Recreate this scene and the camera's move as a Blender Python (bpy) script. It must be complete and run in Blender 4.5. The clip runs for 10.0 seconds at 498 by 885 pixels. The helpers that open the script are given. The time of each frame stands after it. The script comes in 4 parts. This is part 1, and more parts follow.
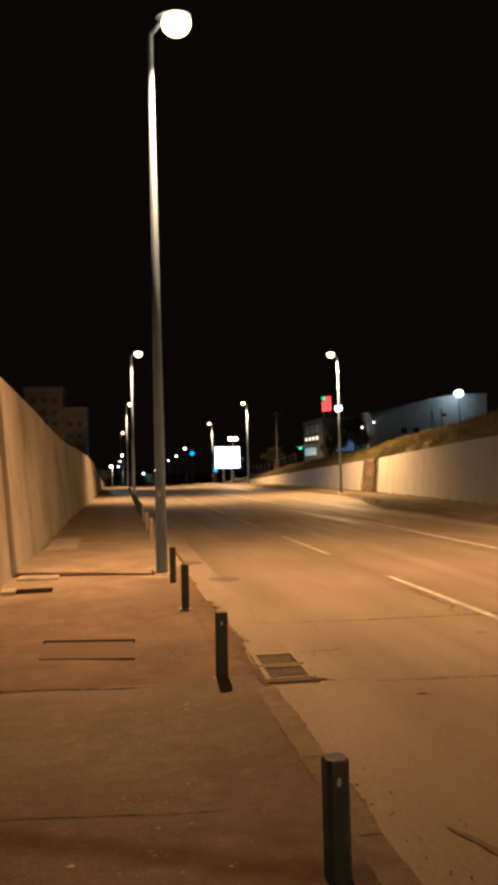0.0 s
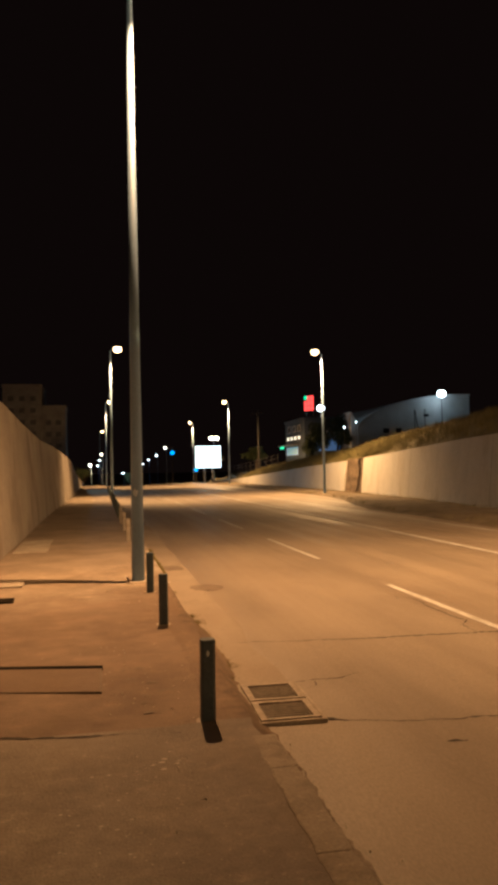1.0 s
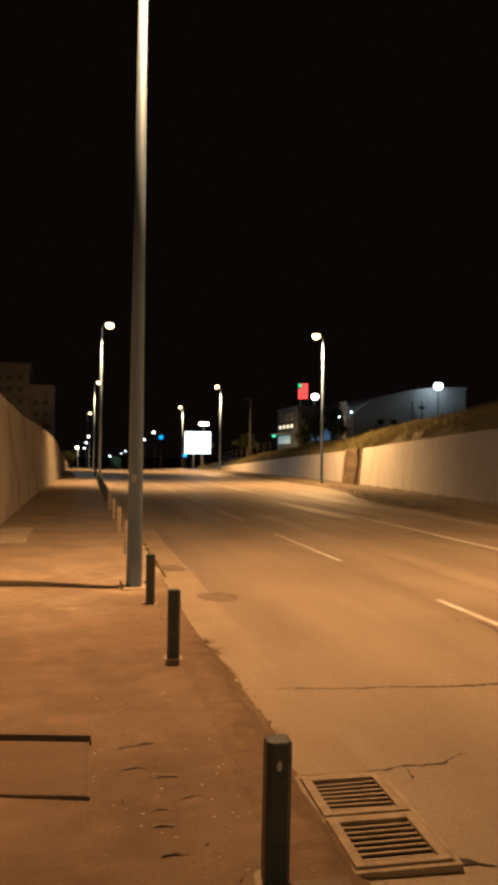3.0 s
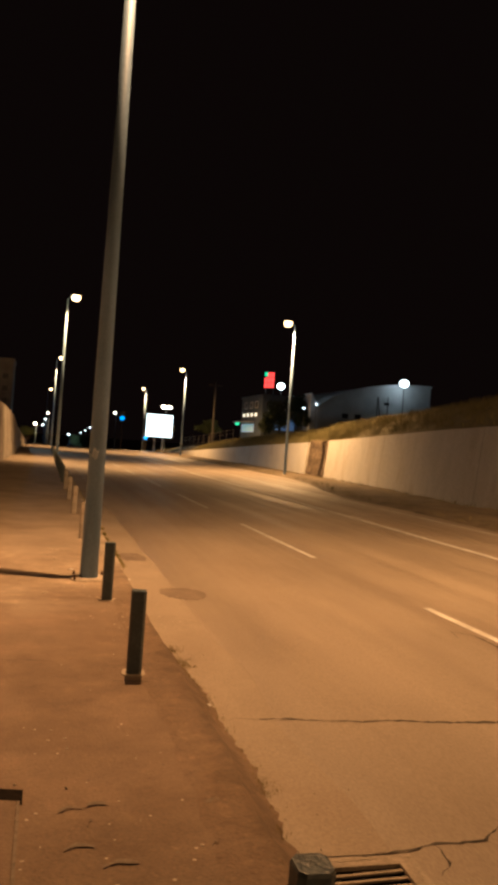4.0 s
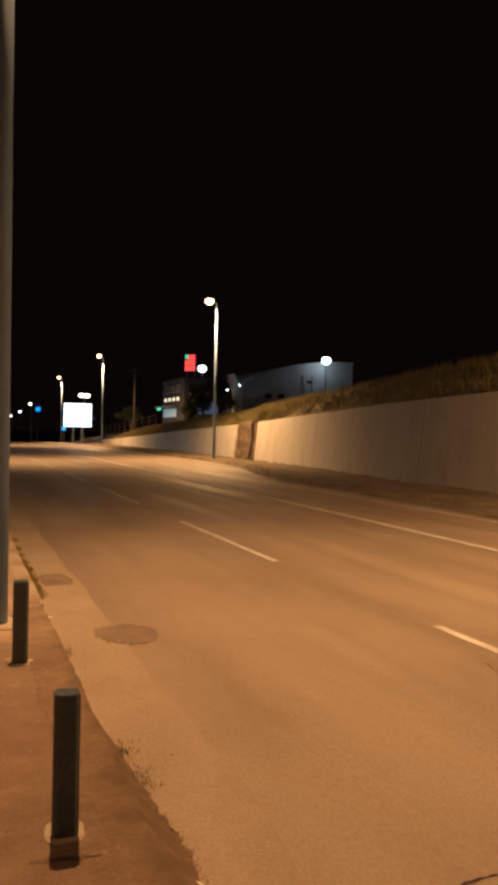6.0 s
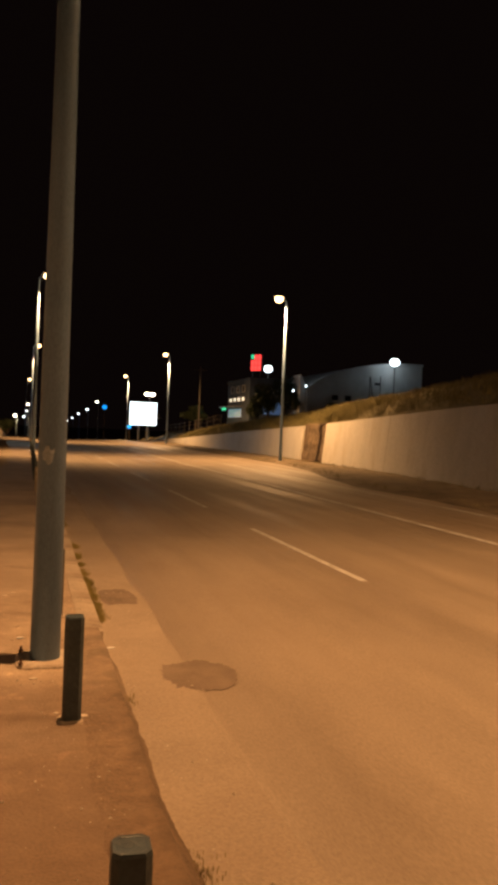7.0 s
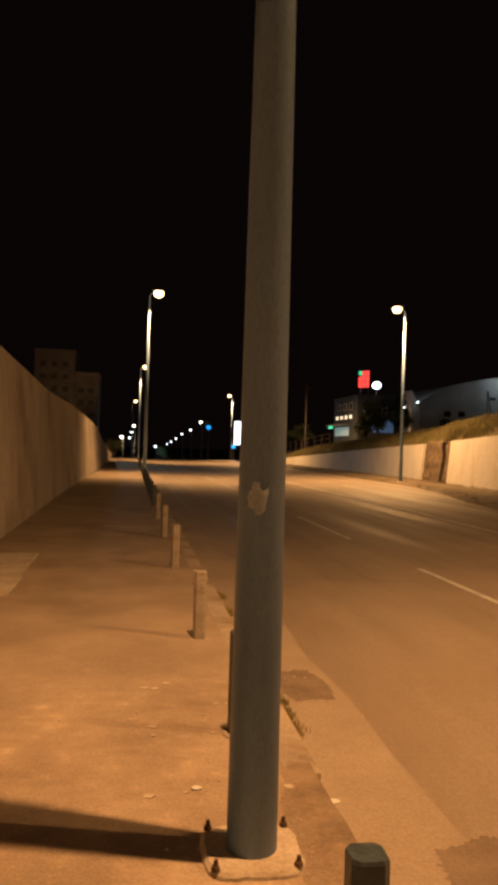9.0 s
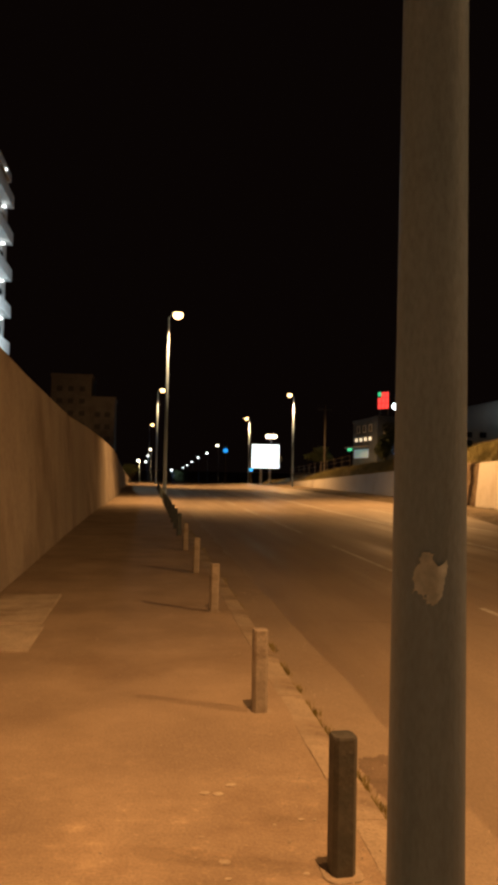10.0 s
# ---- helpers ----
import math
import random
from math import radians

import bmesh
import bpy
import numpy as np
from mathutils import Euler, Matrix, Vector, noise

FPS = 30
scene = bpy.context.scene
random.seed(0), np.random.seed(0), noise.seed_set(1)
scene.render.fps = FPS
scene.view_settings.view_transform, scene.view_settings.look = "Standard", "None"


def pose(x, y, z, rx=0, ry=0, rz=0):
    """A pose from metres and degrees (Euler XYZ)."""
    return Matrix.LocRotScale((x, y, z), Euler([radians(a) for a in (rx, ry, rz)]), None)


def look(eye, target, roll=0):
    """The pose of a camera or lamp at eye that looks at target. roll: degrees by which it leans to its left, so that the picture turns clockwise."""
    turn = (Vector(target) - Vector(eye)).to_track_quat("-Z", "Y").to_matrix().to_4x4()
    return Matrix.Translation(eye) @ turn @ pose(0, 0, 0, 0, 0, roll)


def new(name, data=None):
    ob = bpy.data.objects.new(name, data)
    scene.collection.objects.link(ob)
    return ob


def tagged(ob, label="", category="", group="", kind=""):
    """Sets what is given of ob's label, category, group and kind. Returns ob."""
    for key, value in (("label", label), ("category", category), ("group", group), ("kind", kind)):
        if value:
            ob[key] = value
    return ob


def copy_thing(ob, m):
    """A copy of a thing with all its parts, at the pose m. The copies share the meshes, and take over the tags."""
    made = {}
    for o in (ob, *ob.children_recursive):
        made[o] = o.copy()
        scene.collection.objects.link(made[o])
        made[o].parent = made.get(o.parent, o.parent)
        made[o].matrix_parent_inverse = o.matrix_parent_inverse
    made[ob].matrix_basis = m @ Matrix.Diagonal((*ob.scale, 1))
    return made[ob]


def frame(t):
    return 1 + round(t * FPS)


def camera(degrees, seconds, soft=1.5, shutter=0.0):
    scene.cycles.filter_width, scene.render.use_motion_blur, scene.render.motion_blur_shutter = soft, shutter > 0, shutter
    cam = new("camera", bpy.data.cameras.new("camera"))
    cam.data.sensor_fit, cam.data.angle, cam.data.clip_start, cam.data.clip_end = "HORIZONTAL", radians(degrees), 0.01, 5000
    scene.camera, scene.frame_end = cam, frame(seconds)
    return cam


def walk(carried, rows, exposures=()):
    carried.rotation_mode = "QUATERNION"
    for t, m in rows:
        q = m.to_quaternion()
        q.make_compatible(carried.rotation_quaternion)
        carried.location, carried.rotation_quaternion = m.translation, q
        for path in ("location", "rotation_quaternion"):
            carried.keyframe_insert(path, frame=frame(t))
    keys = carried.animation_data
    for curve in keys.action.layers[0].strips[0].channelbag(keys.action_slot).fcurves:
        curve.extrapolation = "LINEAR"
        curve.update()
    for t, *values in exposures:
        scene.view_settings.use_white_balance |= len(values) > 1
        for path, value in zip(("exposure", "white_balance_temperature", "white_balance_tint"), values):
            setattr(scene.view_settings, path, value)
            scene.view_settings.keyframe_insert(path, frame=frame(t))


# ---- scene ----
cam = camera(36.0, 10.0, soft=4.3)
PATH = [
    (0, (-0.78, -0.912, 1.737), (-0.448, 1.059, 1.808), -1.5),
    (0.5, (-0.703, -0.308, 1.705), (-0.333, 1.656, 1.777), -1.5),
    (1, (-0.668, 0.317, 1.695), (-0.286, 2.279, 1.765), -1.2),
    (1.5, (-0.661, 0.806, 1.69), (-0.232, 2.759, 1.741), -0.7),
    (2, (-0.664, 1.433, 1.707), (-0.245, 3.388, 1.752), -0.5),
    (2.2, (-0.704, 1.684, 1.68), (-0.286, 3.639, 1.723), -0.3),
    (3.3, (-0.73, 2.95, 1.644), (-0.307, 4.905, 1.672), 1.2),
    (3.5, (-0.738, 3.197, 1.63), (-0.294, 5.147, 1.644), 1.6),
    (4, (-0.687, 3.743, 1.57), (-0.172, 5.676, 1.581), 4.1),
    (4.5, (-0.662, 4.33, 1.569), (-0.143, 6.262, 1.581), 3.8),
    (5, (-0.579, 4.89, 1.542), (0.172, 6.743, 1.48), 3.4),
    (5.2, (-0.52, 5.087, 1.554), (0.219, 6.944, 1.498), 3.2),
    (6.3, (-0.34, 6.231, 1.582), (0.356, 8.105, 1.561), 0.5),
    (6.5, (-0.282, 6.516, 1.582), (0.386, 8.401, 1.556), 0.5),
    (7, (-0.28, 7.042, 1.572), (0.276, 8.963, 1.547), 2.3),
    (7.5, (-0.302, 7.593, 1.528), (0.227, 9.522, 1.514), 3.1),
    (8, (-0.41, 8.228, 1.56), (0.001, 10.186, 1.568), 2.2),
    (8.5, (-0.523, 8.789, 1.567), (-0.179, 10.759, 1.582), 1.4),
    (9, (-0.619, 9.369, 1.562), (-0.318, 11.346, 1.578), 1.7),
    (9.5, (-0.765, 9.914, 1.604), (-0.492, 11.895, 1.641), 1.7),
    (10, (-0.82, 10.454, 1.623), (-0.56, 12.436, 1.697), 1.2),
]
EXPOSURES = [(0.0, 0.30, 5650, 3), (1.0, 0.25, 5750, 3), (2.2, 0.20, 5850, 4), (3.5, 0.16, 5950, 4), (4.5, 0.04, 5800, 6), (5.2, 0.02, 5800, 7), (6.5, -0.22, 6250, 9), (8.0, -0.12, 6450, 9), (9.0, -0.14, 6600, 9), (10.0, -0.32, 6900, 9)]
walk(cam, [(t, look(eye, target, roll)) for t, eye, target, roll in PATH], EXPOSURES)

# ---- world and lights ----
SODIUM = (1.0, 0.459, 0.162)
LED = (0.68, 0.87, 1.0)
world = bpy.data.worlds.new("night_sky")
scene.world = world
world.use_nodes = True
world.node_tree.nodes["Background"].inputs[0].default_value = (1.0, 0.52, 0.45, 1)
world.node_tree.nodes["Background"].inputs[1].default_value = 0.0030


def street_light(place, watts, colour, tilt, cone, lean=0.0, narrow=1.0):
    """The light that a lamp head throws on the street: wide across it, narrow along it, with the edge of its reflector."""
    data = bpy.data.lights.new("lamp_light", "SPOT")
    data.energy, data.color, data.shadow_soft_size = watts, colour, 0.025
    data.spot_size, data.spot_blend = radians(cone), 0.75
    ob = new("lamp_light", data)
    ob.matrix_world = pose(*place, lean, tilt, 0) @ Matrix.Diagonal((1, narrow, 1, 1))
    return ob


def lamp(name, place, watts, colour, radius=0.12):
    data = bpy.data.lights.new(name, "POINT")
    data.energy, data.color, data.shadow_soft_size = watts, colour, radius
    ob = new(name, data)
    ob.location = place
    return ob


# Lamps at y -33, -32 and 9.7 stand out of view, assumed from the spacing.
LAMP_LEFT = [(-0.13, -32.0), (-0.115, 12.31), (0.05, 49.7), (0.05, 92.0), (-0.7, 142.0)]
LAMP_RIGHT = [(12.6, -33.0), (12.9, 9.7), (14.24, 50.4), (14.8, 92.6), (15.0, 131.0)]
ARM_TURN = -18.0
YELLOW = (1.0, 0.50, 0.178)
AMBER = (1.0, 0.484, 0.172)
for x, y in LAMP_LEFT:
    a = radians(ARM_TURN if y == 12.31 else 0)
    near = y < 40
    street_light((x + 0.58 * math.cos(a), y + 0.58 * math.sin(a), 9.22), 5700 if near else 7900, SODIUM if near else YELLOW, -25 if near else -22, 156 if near else 142, -5.0 if y == 12.31 else 0.0, 1.0 if y < 0 else 0.60)
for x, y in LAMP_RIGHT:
    # The unseen right lamps are aimed ahead, to brighten the wall and post fronts.
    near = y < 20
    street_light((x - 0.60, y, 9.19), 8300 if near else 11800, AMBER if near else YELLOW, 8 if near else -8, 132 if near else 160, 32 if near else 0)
lamp("yard_light", (44.4, 96.0, 10.3), 18, LED, 0.15)
lamp("flood_light", (27.9, 96.6, 8.9), 28, LED, 0.15)
lamp("far_street_light", (-2.7, 179.0, 3.2), 1800, YELLOW, 0.2)
# Added fill without a fixture, brightens the tall building's balcony side.
lamp("facade_fill", (-8.5, 70.0, 12.0), 1500, LED, 0.3)


# ---- materials ----
def material(name, a, b, scale=3.0, rough=0.85, fine=60.0, bump=0.3, metal=0.0, speck=0.0, stain=None, stain_scale=0.4, stretch=(1, 1, 1), detail=6.0):
    """Two tones by a broad noise, grain by a fine one, and stains by a third."""
    m = bpy.data.materials.new(name)
    m.use_nodes = True
    n, k = m.node_tree.nodes, m.node_tree.links
    bsdf = n["Principled BSDF"]
    co = n.new("ShaderNodeTexCoord")
    mp = n.new("ShaderNodeMapping")
    mp.inputs["Scale"].default_value = stretch
    k.new(co.outputs["Object"], mp.inputs["Vector"])

    def tex(s, det=detail, rgh=0.6):
        t = n.new("ShaderNodeTexNoise")
        t.inputs["Scale"].default_value, t.inputs["Detail"].default_value, t.inputs["Roughness"].default_value = s, det, rgh
        k.new(mp.outputs["Vector"], t.inputs["Vector"])
        return t

    def ramp(src, lo, hi, ca, cb):
        r = n.new("ShaderNodeValToRGB")
        r.color_ramp.elements[0].position, r.color_ramp.elements[1].position = lo, hi
        r.color_ramp.elements[0].color, r.color_ramp.elements[1].color = (*ca, 1), (*cb, 1)
        k.new(src.outputs["Fac"], r.inputs["Fac"])
        return r

    def mix(kind, fac, p, q):
        x = n.new("ShaderNodeMixRGB")
        x.blend_type = kind
        if isinstance(fac, float):
            x.inputs[0].default_value = fac
        else:
            k.new(fac, x.inputs[0])
        k.new(p, x.inputs[1])
        k.new(q, x.inputs[2])
        return x.outputs[0]

    col = ramp(tex(scale), 0.36, 0.66, a, b).outputs[0]
    grain = tex(fine, 3.0)
    col = mix("MULTIPLY", 0.55, col, ramp(grain, 0.3, 0.65, (0.62, 0.62, 0.62), (1.12, 1.12, 1.12)).outputs[0])
    if speck:
        s = ramp(tex(fine * 0.35, 2.0, 0.7), 0.63, 0.70, (0, 0, 0), (1, 1, 1))
        light = n.new("ShaderNodeRGB")
        light.outputs[0].default_value = (min(b[0] * 1.9, 0.85), min(b[1] * 1.9, 0.85), min(b[2] * 1.9, 0.85), 1)
        f = n.new("ShaderNodeMath")
        f.operation = "MULTIPLY"
        f.inputs[1].default_value = speck
        k.new(s.outputs[0], f.inputs[0])
        col = mix("MIX", f.outputs[0], col, light.outputs[0])
    if stain:
        s = ramp(tex(stain_scale, 8.0, 0.65), 0.50, 0.66, (1, 1, 1), stain)
        col = mix("MULTIPLY", 0.9, col, s.outputs[0])
    k.new(col, bsdf.inputs["Base Color"])
    bsdf.inputs["Metallic"].default_value = metal
    rr = n.new("ShaderNodeMapRange")
    rr.inputs["To Min"].default_value, rr.inputs["To Max"].default_value = max(rough - 0.12, 0.05), min(rough + 0.12, 1.0)
    k.new(grain.outputs["Fac"], rr.inputs["Value"])
    k.new(rr.outputs[0], bsdf.inputs["Roughness"])
    if bump:
        bp = n.new("ShaderNodeBump")
        bp.inputs["Strength"].default_value, bp.inputs["Distance"].default_value = bump, 0.02
        k.new(grain.outputs["Fac"], bp.inputs["Height"])
        k.new(bp.outputs[0], bsdf.inputs["Normal"])
    return m


def glow(name, colour, strength):
    m = bpy.data.materials.new(name)
    m.use_nodes = True
    b = m.node_tree.nodes["Principled BSDF"]
    b.inputs["Base Color"].default_value = (*colour, 1)
    b.inputs["Emission Color"].default_value = (*colour, 1)
    b.inputs["Emission Strength"].default_value = strength
    return m


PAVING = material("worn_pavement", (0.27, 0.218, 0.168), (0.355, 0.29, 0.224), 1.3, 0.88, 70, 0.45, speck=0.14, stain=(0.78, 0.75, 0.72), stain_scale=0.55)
ASPHALT = material("dusty_asphalt", (0.238, 0.198, 0.158), (0.308, 0.258, 0.204), 0.7, 0.58, 80, 0.14, stain=(0.72, 0.69, 0.66), stain_scale=0.22, stretch=(1, 0.35, 1))
nt = ASPHALT.node_tree
co, mp, tn, mr = (nt.nodes.new(k) for k in ("ShaderNodeTexCoord", "ShaderNodeMapping", "ShaderNodeTexNoise", "ShaderNodeMapRange"))
mp.inputs["Scale"].default_value = (1.6, 0.05, 1)
tn.inputs["Scale"].default_value, tn.inputs["Detail"].default_value = 1.0, 5.0
mr.inputs["From Min"].default_value, mr.inputs["From Max"].default_value = 0.35, 0.65
mr.inputs["To Min"].default_value, mr.inputs["To Max"].default_value = 0.42, 0.68
nt.links.new(co.outputs["Object"], mp.inputs["Vector"])
nt.links.new(mp.outputs["Vector"], tn.inputs["Vector"])
nt.links.new(tn.outputs["Fac"], mr.inputs["Value"])
nt.links.new(mr.outputs[0], nt.nodes["Principled BSDF"].inputs["Roughness"])
OLD_PAVING = material("old_rough_pavement", (0.235, 0.20, 0.168), (0.325, 0.28, 0.232), 1.6, 0.9, 75, 0.6, speck=0.22, stain=(0.66, 0.62, 0.58), stain_scale=0.8)
SLAB = material("pale_slab", (0.40, 0.355, 0.295), (0.52, 0.465, 0.39), 4, 0.88, 45, 0.4, stain=(0.65, 0.6, 0.55), stain_scale=1.6)
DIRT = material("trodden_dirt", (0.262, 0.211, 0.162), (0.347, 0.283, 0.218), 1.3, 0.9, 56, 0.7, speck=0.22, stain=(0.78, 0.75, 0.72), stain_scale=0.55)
nt = DIRT.node_tree
co, sep, tn, add, mr, my, mul, mx = (nt.nodes.new(k) for k in ("ShaderNodeTexCoord", "ShaderNodeSeparateXYZ", "ShaderNodeTexNoise", "ShaderNodeMath", "ShaderNodeValToRGB", "ShaderNodeMapRange", "ShaderNodeMixRGB", "ShaderNodeMixRGB"))
tn.inputs["Scale"].default_value, tn.inputs["Detail"].default_value = 3.5, 6.0
nt.links.new(co.outputs["Object"], tn.inputs["Vector"])
nt.links.new(co.outputs["Object"], sep.inputs[0])
add.operation = "MULTIPLY_ADD"
add.inputs[1].default_value = 0.7
nt.links.new(tn.outputs["Fac"], add.inputs[0])
nt.links.new(sep.outputs["X"], add.inputs[2])
stops = mr.color_ramp.elements
stops[0].position, stops[0].color = 0.40, (1, 1, 1, 1)
stops[1].position, stops[1].color = 0.96, (1, 1, 1, 1)
for at, tone in ((0.60, 0.95), (0.685, 0.70), (0.75, 0.78), (0.86, 0.98)):
    e = stops.new(at)
    e.color = (tone, tone * 0.97, tone * 0.94, 1)
nt.links.new(add.outputs[0], mr.inputs["Fac"])
my.inputs["From Min"].default_value, my.inputs["From Max"].default_value = 4.9, 5.7
my.inputs["To Min"].default_value, my.inputs["To Max"].default_value = 0.93, 1.0
nt.links.new(sep.outputs["Y"], my.inputs["Value"])
for node in (mul, mx):
    node.blend_type = "MULTIPLY"
    node.inputs[0].default_value = 1.0
skin = nt.nodes["Principled BSDF"].inputs["Base Color"]
nt.links.new(skin.links[0].from_socket, mul.inputs[1])
nt.links.new(mr.outputs[0], mul.inputs[2])
nt.links.new(mul.outputs[0], mx.inputs[1])
nt.links.new(my.outputs[0], mx.inputs[2])
nt.links.new(mx.outputs[0], skin)


def toned(m, along, across, lo, hi, tones, wobble):
    """Multiplies a surface's colour by tones that go by along*x + across*y, frayed by noise."""
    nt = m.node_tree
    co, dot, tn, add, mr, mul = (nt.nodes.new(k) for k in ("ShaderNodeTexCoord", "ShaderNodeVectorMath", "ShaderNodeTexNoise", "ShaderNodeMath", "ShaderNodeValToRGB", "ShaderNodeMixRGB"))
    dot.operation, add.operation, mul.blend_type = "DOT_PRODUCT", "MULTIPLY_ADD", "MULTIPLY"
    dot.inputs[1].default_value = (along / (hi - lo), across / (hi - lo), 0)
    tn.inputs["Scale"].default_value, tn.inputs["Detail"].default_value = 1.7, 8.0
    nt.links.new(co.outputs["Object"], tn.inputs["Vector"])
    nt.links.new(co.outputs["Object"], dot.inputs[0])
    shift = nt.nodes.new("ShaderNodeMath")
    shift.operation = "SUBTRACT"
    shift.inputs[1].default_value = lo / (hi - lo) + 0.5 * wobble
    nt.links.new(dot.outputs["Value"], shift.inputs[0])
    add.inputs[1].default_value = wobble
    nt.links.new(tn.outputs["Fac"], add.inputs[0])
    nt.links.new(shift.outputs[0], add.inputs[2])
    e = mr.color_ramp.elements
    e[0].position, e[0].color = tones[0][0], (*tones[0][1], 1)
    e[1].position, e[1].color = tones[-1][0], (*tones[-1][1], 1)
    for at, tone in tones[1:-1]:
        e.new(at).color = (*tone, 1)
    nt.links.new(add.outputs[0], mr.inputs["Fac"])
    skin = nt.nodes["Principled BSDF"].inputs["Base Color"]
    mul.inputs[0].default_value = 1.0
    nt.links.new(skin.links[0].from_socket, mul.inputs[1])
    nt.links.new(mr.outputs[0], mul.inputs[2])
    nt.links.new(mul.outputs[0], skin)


FULL_TONE = (1, 1, 1)
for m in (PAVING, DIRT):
    # Darker, redder tone up to y 10.6, rising to full by 12.4.
    toned(m, -0.55, 1.0, 6.0, 16.0, ((0.0, (0.73, 0.655, 0.61)), (0.16, (0.73, 0.655, 0.61)), (0.36, (0.61, 0.535, 0.485)), (0.46, (0.68, 0.615, 0.575)), (0.64, FULL_TONE), (1.0, FULL_TONE)), 0.35)
    # Dirt film that deepens towards the kerb.
    toned(m, 1.0, -0.15, -2.35, -0.9, ((0.0, FULL_TONE), (0.18, FULL_TONE), (0.5, (0.89, 0.87, 0.85)), (1.0, (0.86, 0.84, 0.82))), 0.45)
# Reddish dark band across the old pavement.
toned(OLD_PAVING, 0.45, 1.0, 1.9, 2.75, ((0.0, FULL_TONE), (0.36, FULL_TONE), (0.48, (0.66, 0.54, 0.46)), (0.58, (0.68, 0.56, 0.48)), (0.70, FULL_TONE), (1.0, FULL_TONE)), 0.28)
# Old pavement gets darker towards the kerb.
toned(OLD_PAVING, 1.0, 0.0, -1.6, 0.2, ((0.0, FULL_TONE), (0.4, FULL_TONE), (1.0, (0.72, 0.70, 0.69))), 0.7)
# Paler bands at about y 12.2 and 13.1.
toned(PAVING, 0.25, 1.0, 10.6, 14.6, ((0.0, FULL_TONE), (0.22, FULL_TONE), (0.40, (1.16, 1.15, 1.13)), (0.52, (1.05, 1.04, 1.03)), (0.62, (1.18, 1.17, 1.15)), (0.8, FULL_TONE), (1.0, FULL_TONE)), 0.6)


def scuffed(m, y0, y1, scale, lift):
    """Pale scuffs and thin spots where the cement skin has flaked off, between two distances along the street."""
    nt = m.node_tree
    co, sep, mp, tn, ramp, rise, fall, mask, mul = (nt.nodes.new("ShaderNode" + k) for k in ("TexCoord", "SeparateXYZ", "Mapping", "TexNoise", "ValToRGB", "MapRange", "MapRange", "Math", "MixRGB"))
    mp.inputs["Scale"].default_value = (0.75, 1.0, 1.0)
    tn.inputs["Scale"].default_value, tn.inputs["Detail"].default_value, tn.inputs["Roughness"].default_value = scale, 7.0, 0.66
    nt.links.new(co.outputs["Object"], mp.inputs["Vector"])
    nt.links.new(mp.outputs["Vector"], tn.inputs["Vector"])
    nt.links.new(co.outputs["Object"], sep.inputs[0])
    e = ramp.color_ramp.elements
    e[0].position, e[0].color = 0.34, (0.86, 0.84, 0.82, 1)
    e[1].position, e[1].color = 0.70, (lift, lift * 0.99, lift * 0.96, 1)
    e.new(0.48).color = (0.98, 0.98, 0.98, 1)
    e.new(0.58).color = (1.05, 1.05, 1.04, 1)
    nt.links.new(tn.outputs["Fac"], ramp.inputs["Fac"])
    for node, a, b in ((rise, y0, y0 + 1.0), (fall, y1, y1 - 1.5)):
        node.inputs["From Min"].default_value, node.inputs["From Max"].default_value = a, b
        nt.links.new(sep.outputs["Y"], node.inputs["Value"])
    mask.operation, mul.blend_type = "MULTIPLY", "MULTIPLY"
    nt.links.new(rise.outputs[0], mask.inputs[0])
    nt.links.new(fall.outputs[0], mask.inputs[1])
    nt.links.new(mask.outputs[0], mul.inputs[0])
    skin = nt.nodes["Principled BSDF"].inputs["Base Color"]
    nt.links.new(skin.links[0].from_socket, mul.inputs[1])
    nt.links.new(ramp.outputs[0], mul.inputs[2])
    nt.links.new(mul.outputs[0], skin)


scuffed(PAVING, 10.0, 15.5, 7.0, 1.45)
scuffed(PAVING, 4.5, 11.0, 5.0, 1.25)
scuffed(DIRT, 5.0, 14.5, 11.0, 1.35)
scuffed(OLD_PAVING, -3.0, 6.0, 9.0, 1.35)
GUTTER = material("gutter_concrete", (0.262, 0.218, 0.172), (0.335, 0.281, 0.222), 1.6, 0.85, 60, 0.4, stain=(0.75, 0.72, 0.7), stain_scale=0.8)
KERB = material("kerb_concrete", (0.30, 0.26, 0.21), (0.42, 0.36, 0.29), 4, 0.88, 50, 0.5, stain=(0.55, 0.5, 0.46), stain_scale=1.6)
KERB_DUSTY = material("dusty_kerb", (0.225, 0.19, 0.15), (0.30, 0.255, 0.205), 3, 0.9, 60, 0.6, speck=0.2, stain=(0.62, 0.58, 0.54), stain_scale=2.4)
WALL = material("rendered_concrete", (0.325, 0.292, 0.258), (0.42, 0.382, 0.338), 0.8, 0.9, 16, 0.3, stain=(0.66, 0.62, 0.58), stain_scale=0.5, stretch=(1, 1, 0.7))
WALL_PALE = material("pale_concrete", (0.47, 0.455, 0.42), (0.58, 0.565, 0.53), 0.7, 0.9, 25, 0.3, stain=(0.74, 0.70, 0.65), stain_scale=0.7, stretch=(1, 1, 0.4))
SOIL = material("dry_soil", (0.11, 0.085, 0.055), (0.19, 0.15, 0.10), 1.2, 0.95, 40, 0.8, stain=(0.55, 0.55, 0.5), stain_scale=0.5)
BANK = material("grassy_bank", (0.075, 0.066, 0.028), (0.135, 0.115, 0.055), 1.0, 0.95, 25, 0.9)
# Black that stands in for the shade of open pits and gaps.
SHADE_BLACK = material("shade_black", (0.008, 0.006, 0.005), (0.02, 0.015, 0.011), 8, 0.95, 60, 0.3)
